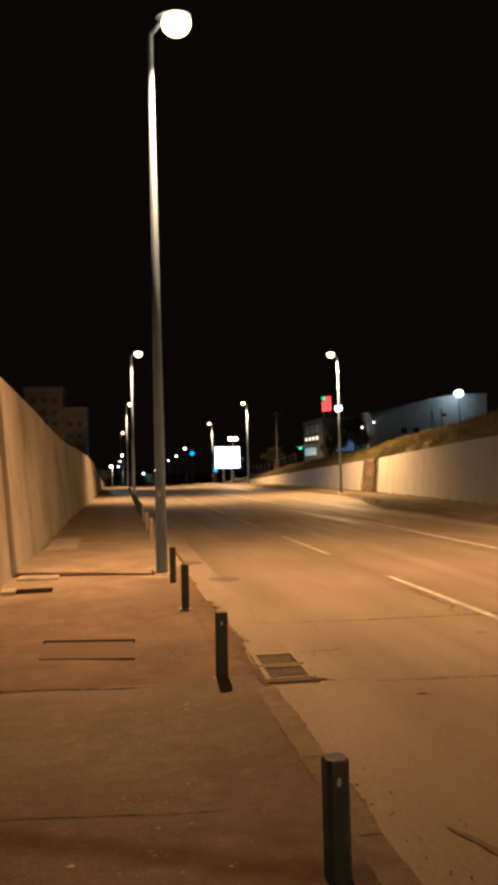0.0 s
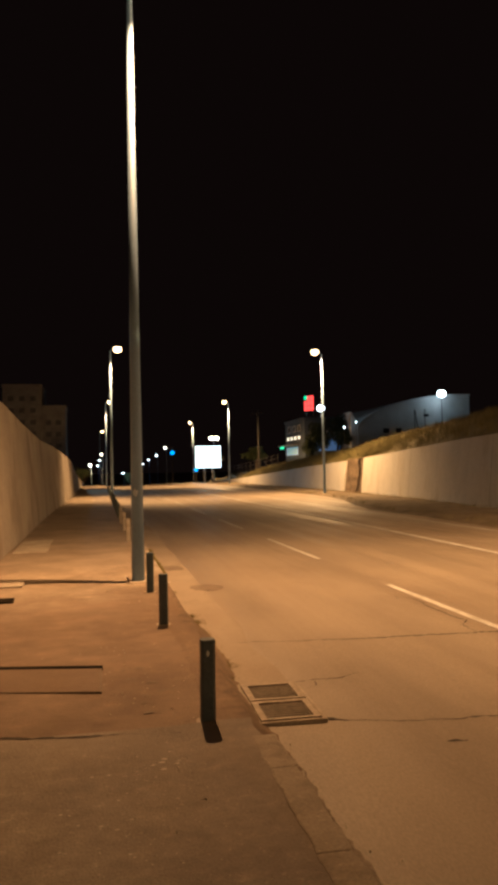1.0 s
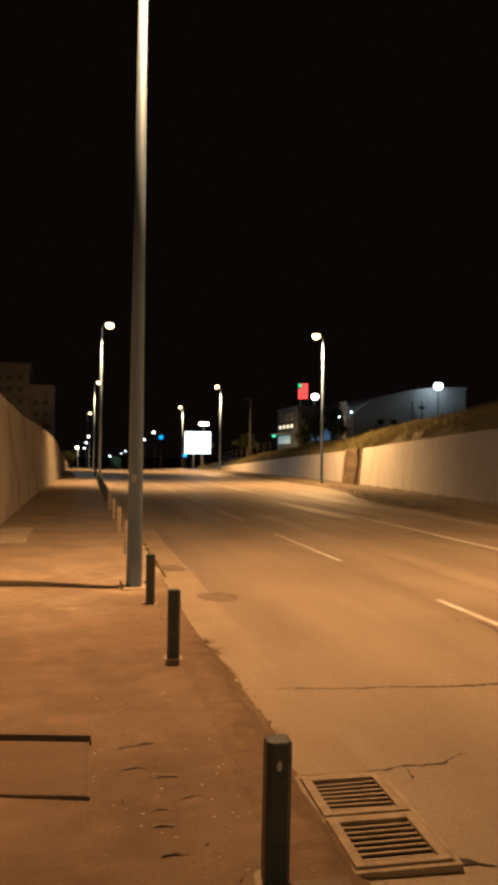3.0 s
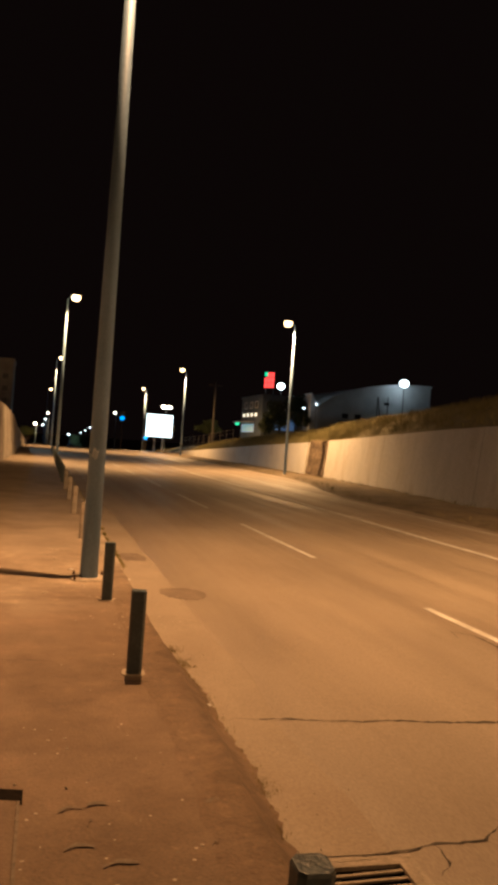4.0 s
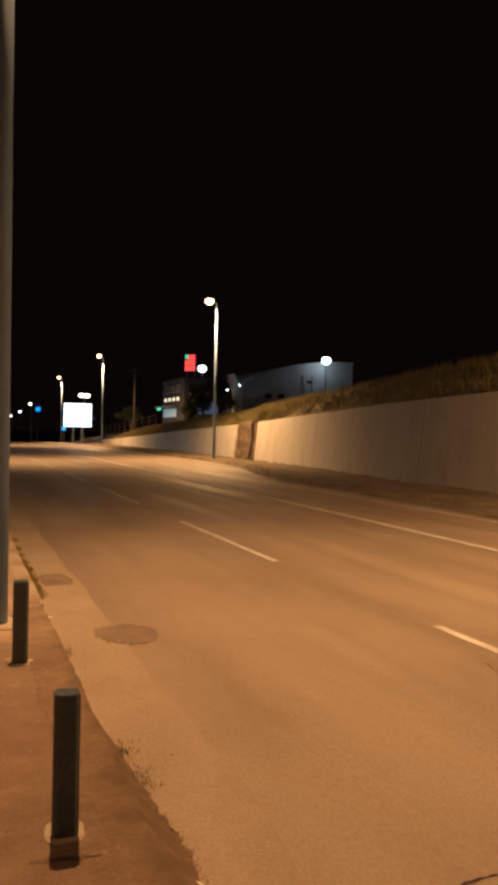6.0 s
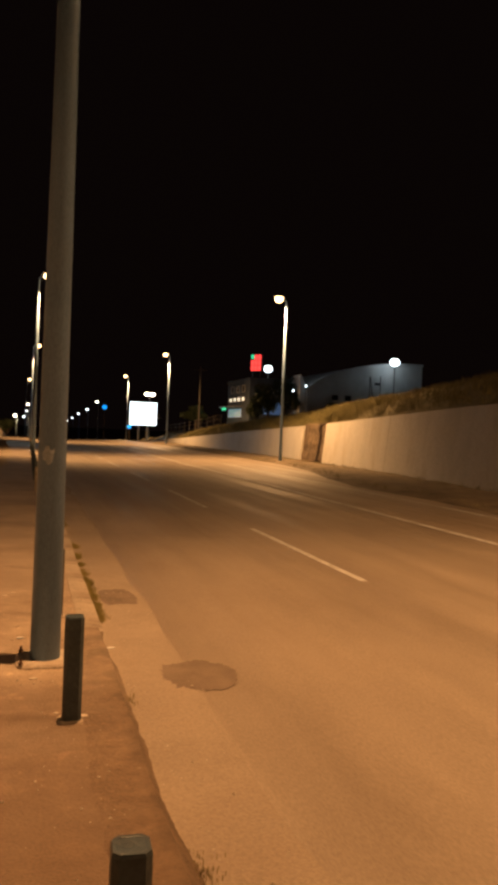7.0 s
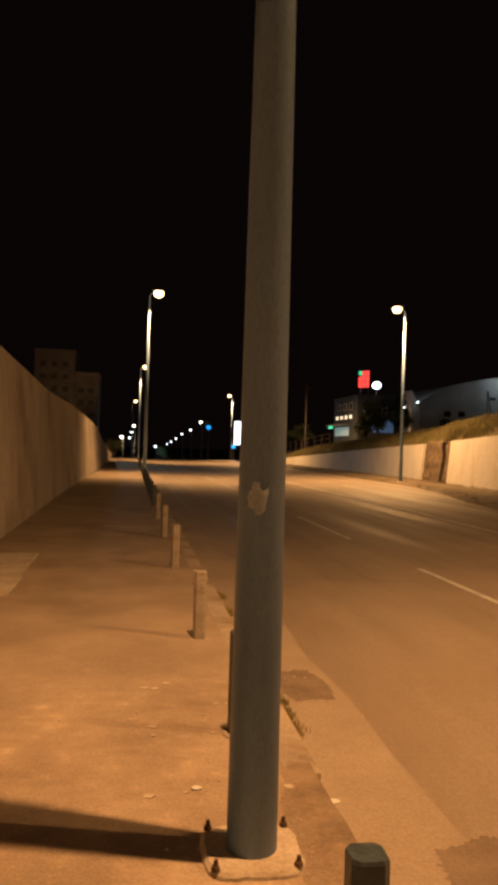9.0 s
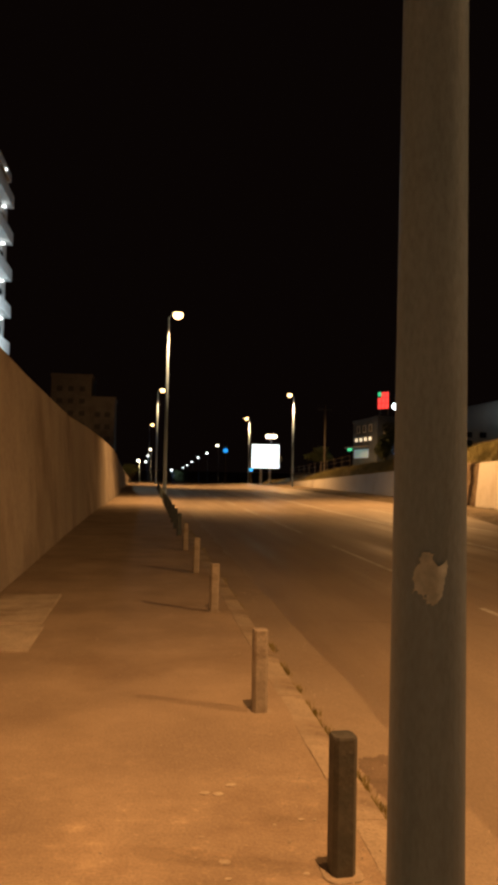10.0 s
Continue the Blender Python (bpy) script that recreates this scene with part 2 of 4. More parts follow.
SHADE_BLACK.node_tree.nodes["Principled BSDF"].inputs["Specular IOR Level"].default_value = 0.05
CRACK = material("tar_crack", (0.022, 0.017, 0.013), (0.045, 0.035, 0.027), 8, 0.9, 60, 0.3)
CHUTE_SOIL = material("packed_soil", (0.10, 0.072, 0.045), (0.17, 0.125, 0.08), 2.2, 0.95, 30, 0.9, stain=(0.6, 0.56, 0.5), stain_scale=1.5)
SEAM = material("dirty_joint", (0.26, 0.235, 0.20), (0.36, 0.33, 0.28), 6, 0.9, 40, 0.3)
CRUMB = material("dark_crumb", (0.155, 0.125, 0.098), (0.22, 0.18, 0.14), 20, 0.95, 60, 0.3)
PATCH = material("tar_patch", (0.142, 0.11, 0.085), (0.20, 0.158, 0.122), 5, 0.85, 60, 0.4)
PAINT = material("worn_road_paint", (0.42, 0.41, 0.40), (0.72, 0.72, 0.71), 6, 0.7, 60, 0.2, stain=(0.6, 0.56, 0.5), stain_scale=3)
STEEL = material("galvanised_steel", (0.125, 0.215, 0.375), (0.155, 0.25, 0.43), 5, 0.5, 90, 0.12, metal=0.1, stain=(0.88, 0.85, 0.8), stain_scale=2.5, stretch=(1, 1, 0.35))
POST_GREEN = material("dark_green_paint", (0.032, 0.055, 0.076), (0.056, 0.086, 0.112), 9, 0.42, 50, 0.25, speck=0.15, stain=(0.6, 0.55, 0.5), stain_scale=6)
# Lighter bollard tones: beige for y 15 to 27, grey at y 13.55.
POST_PALE = material("beige_post_tone", (0.27, 0.24, 0.21), (0.36, 0.325, 0.285), 7, 0.7, 50, 0.25, stain=(0.6, 0.55, 0.5), stain_scale=6)
POST_GREY = material("grey_post_tone", (0.05, 0.055, 0.056), (0.09, 0.09, 0.086), 9, 0.6, 50, 0.25, stain=(0.6, 0.55, 0.5), stain_scale=6)
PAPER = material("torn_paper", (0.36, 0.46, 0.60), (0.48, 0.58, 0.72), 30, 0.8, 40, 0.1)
PALE_MARK = material("pale_scrape", (0.45, 0.52, 0.58), (0.62, 0.68, 0.72), 14, 0.8, 40, 0.2)
DARK_STEEL = material("dark_steel", (0.035, 0.033, 0.03), (0.07, 0.06, 0.05), 9, 0.6, 50, 0.3, metal=0.4)
RUST = material("rusty_bolt", (0.06, 0.035, 0.02), (0.13, 0.07, 0.04), 20, 0.8, 60, 0.3)
IRON = material("cast_iron", (0.24, 0.20, 0.155), (0.36, 0.30, 0.24), 12, 0.7, 60, 0.4)
FACADE = material("white_facade", (0.60, 0.62, 0.62), (0.74, 0.76, 0.76), 0.5, 0.85, 12, 0.15, stain=(0.8, 0.8, 0.8), stain_scale=0.3)
FACADE_TAN = material("tan_facade", (0.34, 0.31, 0.27), (0.44, 0.41, 0.36), 0.5, 0.9, 12, 0.15, stain=(0.7, 0.68, 0.65), stain_scale=0.3)
FACADE_GREY = material("grey_facade", (0.065, 0.085, 0.11), (0.10, 0.125, 0.16), 0.5, 0.85, 12, 0.15, stain=(0.7, 0.7, 0.7), stain_scale=0.3)
ROOF = material("roof_sheet", (0.22, 0.22, 0.22), (0.30, 0.30, 0.30), 1, 0.6, 20, 0.1)
LEAF = material("dark_leaf", (0.025, 0.04, 0.014), (0.05, 0.065, 0.025), 2, 0.6, 20, 0.0)
GRASS = material("dry_grass", (0.095, 0.09, 0.028), (0.18, 0.152, 0.06), 2, 0.8, 20, 0.0)
WEED = material("green_weed", (0.17, 0.15, 0.035), (0.28, 0.23, 0.07), 3, 0.7, 20, 0.0)
BARK = material("bark", (0.06, 0.045, 0.03), (0.11, 0.085, 0.06), 8, 0.95, 30, 0.6)
WHITE = material("white_enamel", (0.55, 0.56, 0.56), (0.66, 0.66, 0.66), 3, 0.5, 30, 0.05)
DARK_GLASS = material("dark_window", (0.02, 0.022, 0.026), (0.04, 0.042, 0.05), 1, 0.15, 5, 0.0)
DIM_PANE = material("dim_window", (0.14, 0.13, 0.12), (0.22, 0.20, 0.18), 1, 0.4, 5, 0.0)
BOWL = glow("lit_sodium_bowl", (1.0, 0.60, 0.26), 9)
GLOBE = glow("lit_white_globe", (0.85, 0.96, 1.0), 7)
PANEL = glow("lit_poster_panel", (0.86, 0.97, 1.0), 3.0)
SIGN_RED = glow("lit_red_letter", (1.0, 0.06, 0.05), 2.0)
SIGN_GREEN = glow("lit_green_sign", (0.05, 0.75, 0.35), 1.2)
SIGNAL = glow("lit_blue_green_signal", (0.012, 0.33, 0.95), 1.5)
WINDOW_WARM = glow("lit_warm_window", (1.0, 0.85, 0.6), 1.6)
BLUE_PANEL = glow("lit_blue_panel", (0.16, 0.34, 0.75), 0.14)
WINDOW_COLD = glow("lit_cold_window", (0.60, 0.85, 1.0), 0.16)


# ---- tools ----
def part(name, bm, mat, parent=None, label="", smooth=False):
    mesh = bpy.data.meshes.new(name)
    bmesh.ops.recalc_face_normals(bm, faces=bm.faces)
    if smooth:
        for f in bm.faces:
            f.smooth = True
    bm.to_mesh(mesh)
    bm.free()
    mesh.materials.append(mat)
    ob = new(name, mesh)
    ob.parent = parent
    return tagged(ob, label)


def share(name, mesh, parent, m):
    ob = new(name, mesh)
    ob.parent = parent
    ob.matrix_basis = m
    return ob


def raw(name, verts, faces, mat, parent=None):
    mesh = bpy.data.meshes.new(name)
    mesh.from_pydata(verts, [], faces)
    mesh.materials.append(mat)
    ob = new(name, mesh)
    ob.parent = parent
    return ob


def box(x0, x1, y0, y1, z0, z1, bevel=0.0, bm=None):
    bm = bm or bmesh.new()
    made = bmesh.ops.create_cube(bm, size=1.0, matrix=Matrix.Translation(((x0 + x1) / 2, (y0 + y1) / 2, (z0 + z1) / 2)) @ Matrix.Diagonal((x1 - x0, y1 - y0, z1 - z0, 1)))
    if bevel:
        edges = list({e for v in made["verts"] for e in v.link_edges})
        bmesh.ops.bevel(bm, geom=edges, offset=bevel, segments=2, affect="EDGES", profile=0.6)
    return bm


def rod(a, b, r0, r1, seg=16, bm=None, caps=True):
    bm = bm or bmesh.new()
    a, b = Vector(a), Vector(b)
    turn = (b - a).to_track_quat("Z", "Y").to_matrix().to_4x4()
    bmesh.ops.create_cone(bm, cap_ends=caps, segments=seg, radius1=r0, radius2=r1, depth=(b - a).length, matrix=Matrix.Translation((a + b) / 2) @ turn)
    return bm


def ball(c, rx, ry, rz, bm=None, u=20, v=12):
    bm = bm or bmesh.new()
    bmesh.ops.create_uvsphere(bm, u_segments=u, v_segments=v, radius=1.0, matrix=Matrix.Translation(c) @ Matrix.Diagonal((rx, ry, rz, 1)))
    return bm


def empty(name, m, label, category, group=""):
    ob = new(name)
    ob.matrix_basis = m
    return tagged(ob, label, category, group)


def lerp(v, table):
    for (a, p), (b, q) in zip(table, table[1:]):
        if v <= b:
            return p + (q - p) * max(0.0, (v - a)) / (b - a)
    return table[-1][1]


FALL = [(-400, 0), (105, 0.0), (120, -0.12), (140, -0.75), (160, -1.75), (175, -2.5), (217, -3.4), (260, -4.0), (400, -5.0), (4000, -6.0)]


def dip(y):
    """How far the street drops past its crest."""
    return lerp(y, FALL)


def steps(y0, y1, near=1.0, far=6.0):
    ys, y = [y0], y0
    while y < y1:
        y = min(y1, y + (near if y < 40 else far))
        ys.append(y)
    return ys


def ribbon(name, profile, ys, mat, parent=None, rough=0.0):
    """A sheet swept along the street: profile(y) gives its row of (x, z)."""
    verts, faces = [], []
    for y in ys:
        row = profile(y)
        for x, z in row:
            wob = rough * noise.noise(Vector((x * 0.9, y * 0.9, 3.1))) if rough else 0
            verts.append((x, y, z + dip(y) + wob))
    w = len(profile(ys[0]))
    for i in range(len(ys) - 1):
        for j in range(w - 1):
            p = i * w + j
            faces.append((p, p + 1, p + w + 1, p + w))
    return raw(name, verts, faces, mat, parent)


# ---- ground, street, pavement ----
def pave_z(x, y):
    """The pavement's surface, a little uneven."""
    return 0.0 - 0.012 * (x + 1.2) ** 2 * (0.25 if x < 0 else 0.1) + 0.012 * noise.noise(Vector((x * 0.9, y * 0.9, 3.1)))


def shoulder(y):
    """Where the asphalt ends on the far side: it widens into a lay-by."""
    return lerp(y, [(-45, 10.1), (18, 10.1), (21, 10.35), (26, 10.6), (31, 10.45), (36, 11.3), (41, 12.5), (47, 13.1), (70, 13.3), (430, 13.3)])


def road_z(x):
    """The road's camber."""
    return -0.125 - 0.05 * math.sin(math.pi * (x - 0.3) / 9.5)


def spread(a, b, n):
    return [a + (b - a) * i / n for i in range(n + 1)]


ground = ribbon("ground", lambda y: [(x, -0.6) for x in (-2500, -400, -60, -8, 0, 8, 16, 60, 400, 2500)],
                [-400, -60, 0, 60, 105, 120, 140, 160, 175, 217, 260, 400, 900, 2000, 4000], SOIL)
tagged(ground, "dark dry earth reaching to the horizon", "ground", kind="structure")

road = ribbon("road", lambda y: [(x, road_z(x)) for x in spread(0.3, 9.8, 19) + spread(9.8 + 0.02, shoulder(y) + 0.03, 6)], steps(-45, 420), ASPHALT)
tagged(road, "dusty worn asphalt road with faded white markings", "road", kind="structure")

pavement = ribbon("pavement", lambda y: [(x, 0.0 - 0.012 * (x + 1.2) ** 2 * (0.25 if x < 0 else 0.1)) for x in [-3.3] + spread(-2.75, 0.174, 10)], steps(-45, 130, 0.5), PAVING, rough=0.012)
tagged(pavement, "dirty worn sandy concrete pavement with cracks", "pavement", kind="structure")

gutter = ribbon("gutter", lambda y: [(x, road_z(x) + 0.004) for x in (0.335, 0.6, 0.88 + 0.08 * noise.noise(Vector((1.0, y * 0.8, 0.0))))], steps(6.75, 110, 0.25), GUTTER)
tagged(gutter, "pale dusty concrete gutter strip along the kerb", "gutter", kind="structure")


def ragged(y):
    return 0.05 * noise.noise(Vector((7.0, y * 1.1, 0.0))) + 0.035 * noise.noise(Vector((3.0, y * 5.0, 1.0)))


def frayed(y):
    return 0.03 * noise.noise(Vector((9.0, y * 9.0, 2.0))) + 0.02 * noise.noise(Vector((2.0, y * 31.0, 5.0)))


def worn(y):
    """Where the eroded edge thins out to bare kerb stones."""
    return min(1.0, max(0.0, (y - 12.4) / 1.5))


def firm(y):
    """Where the edge is still a steep kerb and has not crumbled into the gutter."""
    return min(1.0, max(0.0, (y - 8.9) / 1.6))


def edge_row(y):
    w, f = worn(y), firm(y)
    r, e = ragged(y) * (1 - 0.6 * f), frayed(y) * (1 - 0.55 * f)
    inner = 0.12 * w - ragged(y + 40)
    return [(0.02 + inner + 0.02 * w, -0.014), (0.08 + inner, 0.003 - 0.012 * w), (0.2, 0.009 - 0.02 * w),
            (0.31 + 0.6 * r * (1 - w), 0.008 - 0.02 * w), (0.37 + 0.6 * r - 0.06 * w - 0.035 * f * (1 - w), -0.06),
            (0.45 + 0.6 * r + 0.5 * e - 0.12 * w - 0.075 * f * (1 - w), -0.117 - 0.02 * w),
            (0.51 + 0.7 * r + 1.3 * e - 0.2 * w - 0.11 * f * (1 - w), -0.1365)]


edge = ribbon("pavement_edge", edge_row, spread(-8, 13.9, 700), DIRT, rough=0.006)
for f in edge.data.polygons:
    f.use_smooth = True
tagged(edge, "eroded dirty edge of the pavement covering the kerb", "pavement edge", kind="structure")

old_paving = ribbon("old_pavement", lambda y: [(x, 0.004 - 0.012 * (x + 1.2) ** 2 * (0.25 if x < 0 else 0.1) + 0.016 * min(1.0, max(0.0, (x + 0.25) / 0.3))) for x in spread(-2.75, -0.25, 9) + [-0.05, 0.1, 0.2, 0.3 + 0.6 * ragged(y)]],
                    steps(-20, 5.0, 0.5) + [5.0 + 0.06 * k for k in range(1, 9)], OLD_PAVING, rough=0.012)
tagged(old_paving, "older darker section of rough pavement", "pavement", kind="structure")

verge = ribbon("verge", lambda y: [(x, road_z(shoulder(y)) - 0.02 + 0.10 * min(1.0, (x - shoulder(y)) / 1.3) + 0.02 * math.sin(x * 2.1 + y)) for x in spread(shoulder(y), 17.6, 16)], steps(-45, 130), SOIL, rough=0.08)
tagged(verge, "dry soil verge strewn with leaves under the wall", "verge", kind="structure")

LEFT_TOP = [(-45, 3.72), (13, 3.60), (18, 3.43), (24, 3.20), (32, 3.02), (39, 3.06), (46, 2.95), (54, 2.70), (60, 2.42), (75, 1.70), (95, 0.80), (122, 0.15)]
LEFT_X = [(-45, -2.65), (20, -2.63), (32, -2.74), (42, -2.72), (50, -2.60), (57, -2.52), (70, -2.75), (122, -3.1)]


def left_wall(name, y0, y1):
    """One run of the battered wall along the pavement, closed at both ends."""
    def prof(y):
        x, h = lerp(y, LEFT_X), lerp(y, LEFT_TOP)
        return [(x, -0.25), (x - 0.085 * h, h), (x - 0.085 * h - 0.35, h), (x - 0.6, -0.25)]
    ob = ribbon(name, prof, steps(y0, y1, 1, 3), WALL)
    bm = bmesh.new()
    bm.from_mesh(ob.data)
    bm.verts.ensure_lookup_table()
    n = len(bm.verts)
    bm.faces.new([bm.verts[i] for i in (0, 1, 2, 3)])
    bm.faces.new([bm.verts[i] for i in (n - 1, n - 2, n - 3, n - 4)])
    bm.to_mesh(ob.data)
    bm.free()
    return tagged(ob, "long battered retaining wall of stained beige concrete", "wall", kind="structure")


left_wall("wall_left", -45, 122)

RIGHT_X = [(-45, 11.6), (22, 14.25), (48.6, 16.4), (60, 16.75), (130, 17.2)]
RIGHT_TOP = [(-45, 3.5), (25, 3.02), (32, 2.88), (46, 2.42), (53, 2.18), (66, 1.78), (96, 0.65), (115, 0.1)]


def right_wall(name, y0, y1):
    def prof(y):
        x, h = lerp(y, RIGHT_X), lerp(y, RIGHT_TOP)
        return [(x, -0.3), (x + 0.11 * h, h), (x + 0.11 * h + 0.3, h), (x + 0.45, -0.3)]
    ob = ribbon(name, prof, steps(y0, y1, 1, 2), WALL_PALE)
    # end faces
    mesh = ob.data
    bm = bmesh.new()
    bm.from_mesh(mesh)
    bm.verts.ensure_lookup_table()
    n = len(bm.verts)
    bm.faces.new([bm.verts[i] for i in (0, 1, 2, 3)])
    bm.faces.new([bm.verts[i] for i in (n - 1, n - 2, n - 3, n - 4)])
    bm.to_mesh(mesh)
    bm.free()
    return tagged(ob, "battered retaining wall of pale streaked concrete", "wall", kind="structure")


right_wall("wall_right", -45, 49.3)
right_wall("wall_right_far", 53.4, 115)


def bank_z(x, y):
    """Height of the earth behind the wall on the far side."""
    base = lerp(y, RIGHT_TOP)
    top = lerp(y, [(-45, 5.4), (32, 4.75), (45, 4.2), (60, 3.4), (80, 2.7), (104, 1.7), (130, 1.0)])
    x0 = lerp(y, RIGHT_X) + 0.5
    if x < x0 + 4.5:
        s = max(0.0, (x - x0) / 4.5)
        return base - 0.05 + (top - base + 0.05) * (s * (2 - s))
    return top + (x - x0 - 4.5) * lerp(y, [(30, 0.02), (60, 0.05), (100, 0.12), (130, 0.1)])


def bank_row(y):
    x0 = lerp(y, RIGHT_X) + 0.3
    return [(x0 + d, bank_z(x0 + d, y)) for d in (-0.1 + 0.11 * lerp(y, RIGHT_TOP), 0.6, 1.2, 2, 3, 4, 5, 7, 10, 15, 20, 30, 45, 70, 120)]


bank = ribbon("embankment", bank_row, steps(-45, 49.3, 1.2, 1.5) + steps(49.4, 53.3, 1, 1.3) + steps(53.4, 150, 1, 2), BANK, rough=0.22)
tagged(bank, "earth embankment overgrown with dry grass", "embankment", kind="structure")

left_fill = ribbon("left_bank", lambda y: [(x, lerp(y, LEFT_TOP) - 0.25 + 0.02 * (-3.2 - x)) for x in (-3.25, -5, -8, -14, -30, -80)], steps(-45, 122, 2, 4), SOIL, rough=0.2)
tagged(left_fill, "raised dark earth behind the retaining wall", "bank", kind="structure")


def wall_joint(wall, y, right):
    """A vertical joint between two pours of the wall, 3 mm proud of its face."""
    h = lerp(y, RIGHT_TOP) if right else lerp(y, LEFT_TOP)
    x = lerp(y, RIGHT_X) if right else lerp(y, LEFT_X)
    s, k = (-1, 0.11) if right else (1, -0.085)
    z0, e = -0.05, 0.004 * s
    w = 0.018
    return raw("joint", [(x + e + k * z0, y - w, z0), (x + e + k * z0, y + w, z0), (x + e + k * h, y + w, h - 0.01), (x + e + k * h, y - w, h - 0.01)], [(0, 1, 2, 3)], SEAM, wall)


for y in spread(7.5, 49.0, 4)[:-1]:
    wall_joint(bpy.data.objects["wall_right"], y + 0.9, True)

chute = ribbon("drain_chute", lambda y: [(lerp(y, RIGHT_X) - 0.5, -0.08), (lerp(y, RIGHT_X) - 0.2, -0.02)] + [(lerp(y, RIGHT_X) + 0.11 * h + 0.13 + 0.10 * noise.noise(Vector((y * 0.9, h * 1.3, 0.0))) + 0.05 * noise.noise(Vector((y * 3.1, h * 2.7, 4.0))), h) for h in spread(0.0, 2.25, 18)] + [(lerp(y, RIGHT_X) + 1.3, 2.6)],
               spread(49.2, 53.5, 44), CHUTE_SOIL)
tagged(chute, "dark soil-filled gap between two wall sections", "gap", kind="structure")


# ---- street lamps ----
def mortar(rx, ry, top, seed, square=3.0, uneven=0.16):
    """A trowelled, uneven mortar pad with sloping edges."""
    bm = bmesh.new()
    rings = []
    for s, z in ((1.05, -0.03), (1.0, 0.45 * top), (0.93, top), (0.0, top + 0.003)):
        row = []
        for i in range(28 if s else 1):
            a = 2 * math.pi * i / 28
            c, n = math.cos(a), math.sin(a)
            q = (abs(c) ** square + abs(n) ** square) ** (-1 / square) * (1 + uneven * noise.noise(Vector((c * 1.6, n * 1.6, seed))) + 0.05 * noise.noise(Vector((c * 6, n * 6, seed))))
            row.append(bm.verts.new((rx * s * q * c, ry * s * q * n, z)))
        rings.append(row)
    for lo, hi in zip(rings, rings[1:]):
        for i in range(28):
            j = (i + 1) % 28
            bm.faces.new((lo[i], lo[j], hi[j], hi[i]) if len(hi) > 1 else (lo[i], lo[j], hi[0]))
    return bm


def street_lamp(m, turn=0.0):
    """Tapered steel column; its head reaches along +x, turned by so many degrees."""
    th = empty("street_lamp", m, "tall tapered galvanised street lamp with lit sodium head", "street lamp", "street lamps")
    spin = pose(0, 0, 0, 0, 0, turn)
    part("footing", mortar(0.19, 0.19, 0.020, 3.0, 5.0, 0.05), SLAB, th, "pale mortar footing")
    for sx in (-1, 1):
        for sy in (-1, 1):
            bm = rod((sx * 0.155, sy * 0.15, 0.02), (sx * 0.155, sy * 0.15, 0.058), 0.010, 0.008, 8)
            rod((sx * 0.155, sy * 0.15, 0.02), (sx * 0.155, sy * 0.15, 0.036), 0.019, 0.015, 6, bm)
            part("bolt", bm, RUST, th)
    bm = rod((0, 0, 0.01), (0, 0, 9.38), 0.099, 0.044, 32)
    part("pole", bm, STEEL, th, smooth=True)
    part("arm", rod(spin @ Vector((-0.02, 0, 9.36)), spin @ Vector((0.24, 0, 9.63)), 0.038, 0.034, 12), STEEL, th)
    bm = ball((0.42, 0, 9.655), 0.32, 0.18, 0.075)
    for v in bm.verts:
        v.co.z = max(v.co.z, 9.662)
    bm.transform(spin)
    head = part("housing", bm, STEEL, th, smooth=True)
    bm = ball((0.47, 0, 9.535), 0.26, 0.23, 0.22)
    for v in bm.verts:
        v.co.z = min(v.co.z, 9.66)
    bm.transform(spin)
    part("bowl", bm, BOWL, head, "glowing sodium lamp bowl", smooth=True)
    return th


first = street_lamp(pose(LAMP_LEFT[1][0], LAMP_LEFT[1][1], 0.0), ARM_TURN)
second = street_lamp(pose(LAMP_LEFT[2][0], LAMP_LEFT[2][1], dip(LAMP_LEFT[2][1])))
for x, y in LAMP_LEFT[:1] + LAMP_LEFT[3:]:
    copy_thing(second, pose(x, y, dip(y)) @ Matrix.Diagonal((1, 1, 1.045 if y > 60 else 1, 1)))
# Two of these columns, at y -33 and 9.7, are unseen additions.
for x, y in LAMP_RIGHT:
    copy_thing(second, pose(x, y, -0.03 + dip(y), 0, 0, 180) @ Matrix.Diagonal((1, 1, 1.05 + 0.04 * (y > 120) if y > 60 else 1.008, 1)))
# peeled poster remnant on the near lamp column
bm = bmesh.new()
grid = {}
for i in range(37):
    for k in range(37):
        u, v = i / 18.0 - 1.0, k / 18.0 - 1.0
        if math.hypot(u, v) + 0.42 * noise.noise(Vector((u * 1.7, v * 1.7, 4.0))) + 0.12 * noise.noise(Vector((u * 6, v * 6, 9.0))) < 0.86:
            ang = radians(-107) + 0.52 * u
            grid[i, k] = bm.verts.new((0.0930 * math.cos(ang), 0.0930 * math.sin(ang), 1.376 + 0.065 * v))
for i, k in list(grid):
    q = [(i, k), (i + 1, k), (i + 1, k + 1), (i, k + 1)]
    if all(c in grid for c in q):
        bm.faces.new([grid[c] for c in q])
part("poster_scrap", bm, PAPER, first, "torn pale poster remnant")


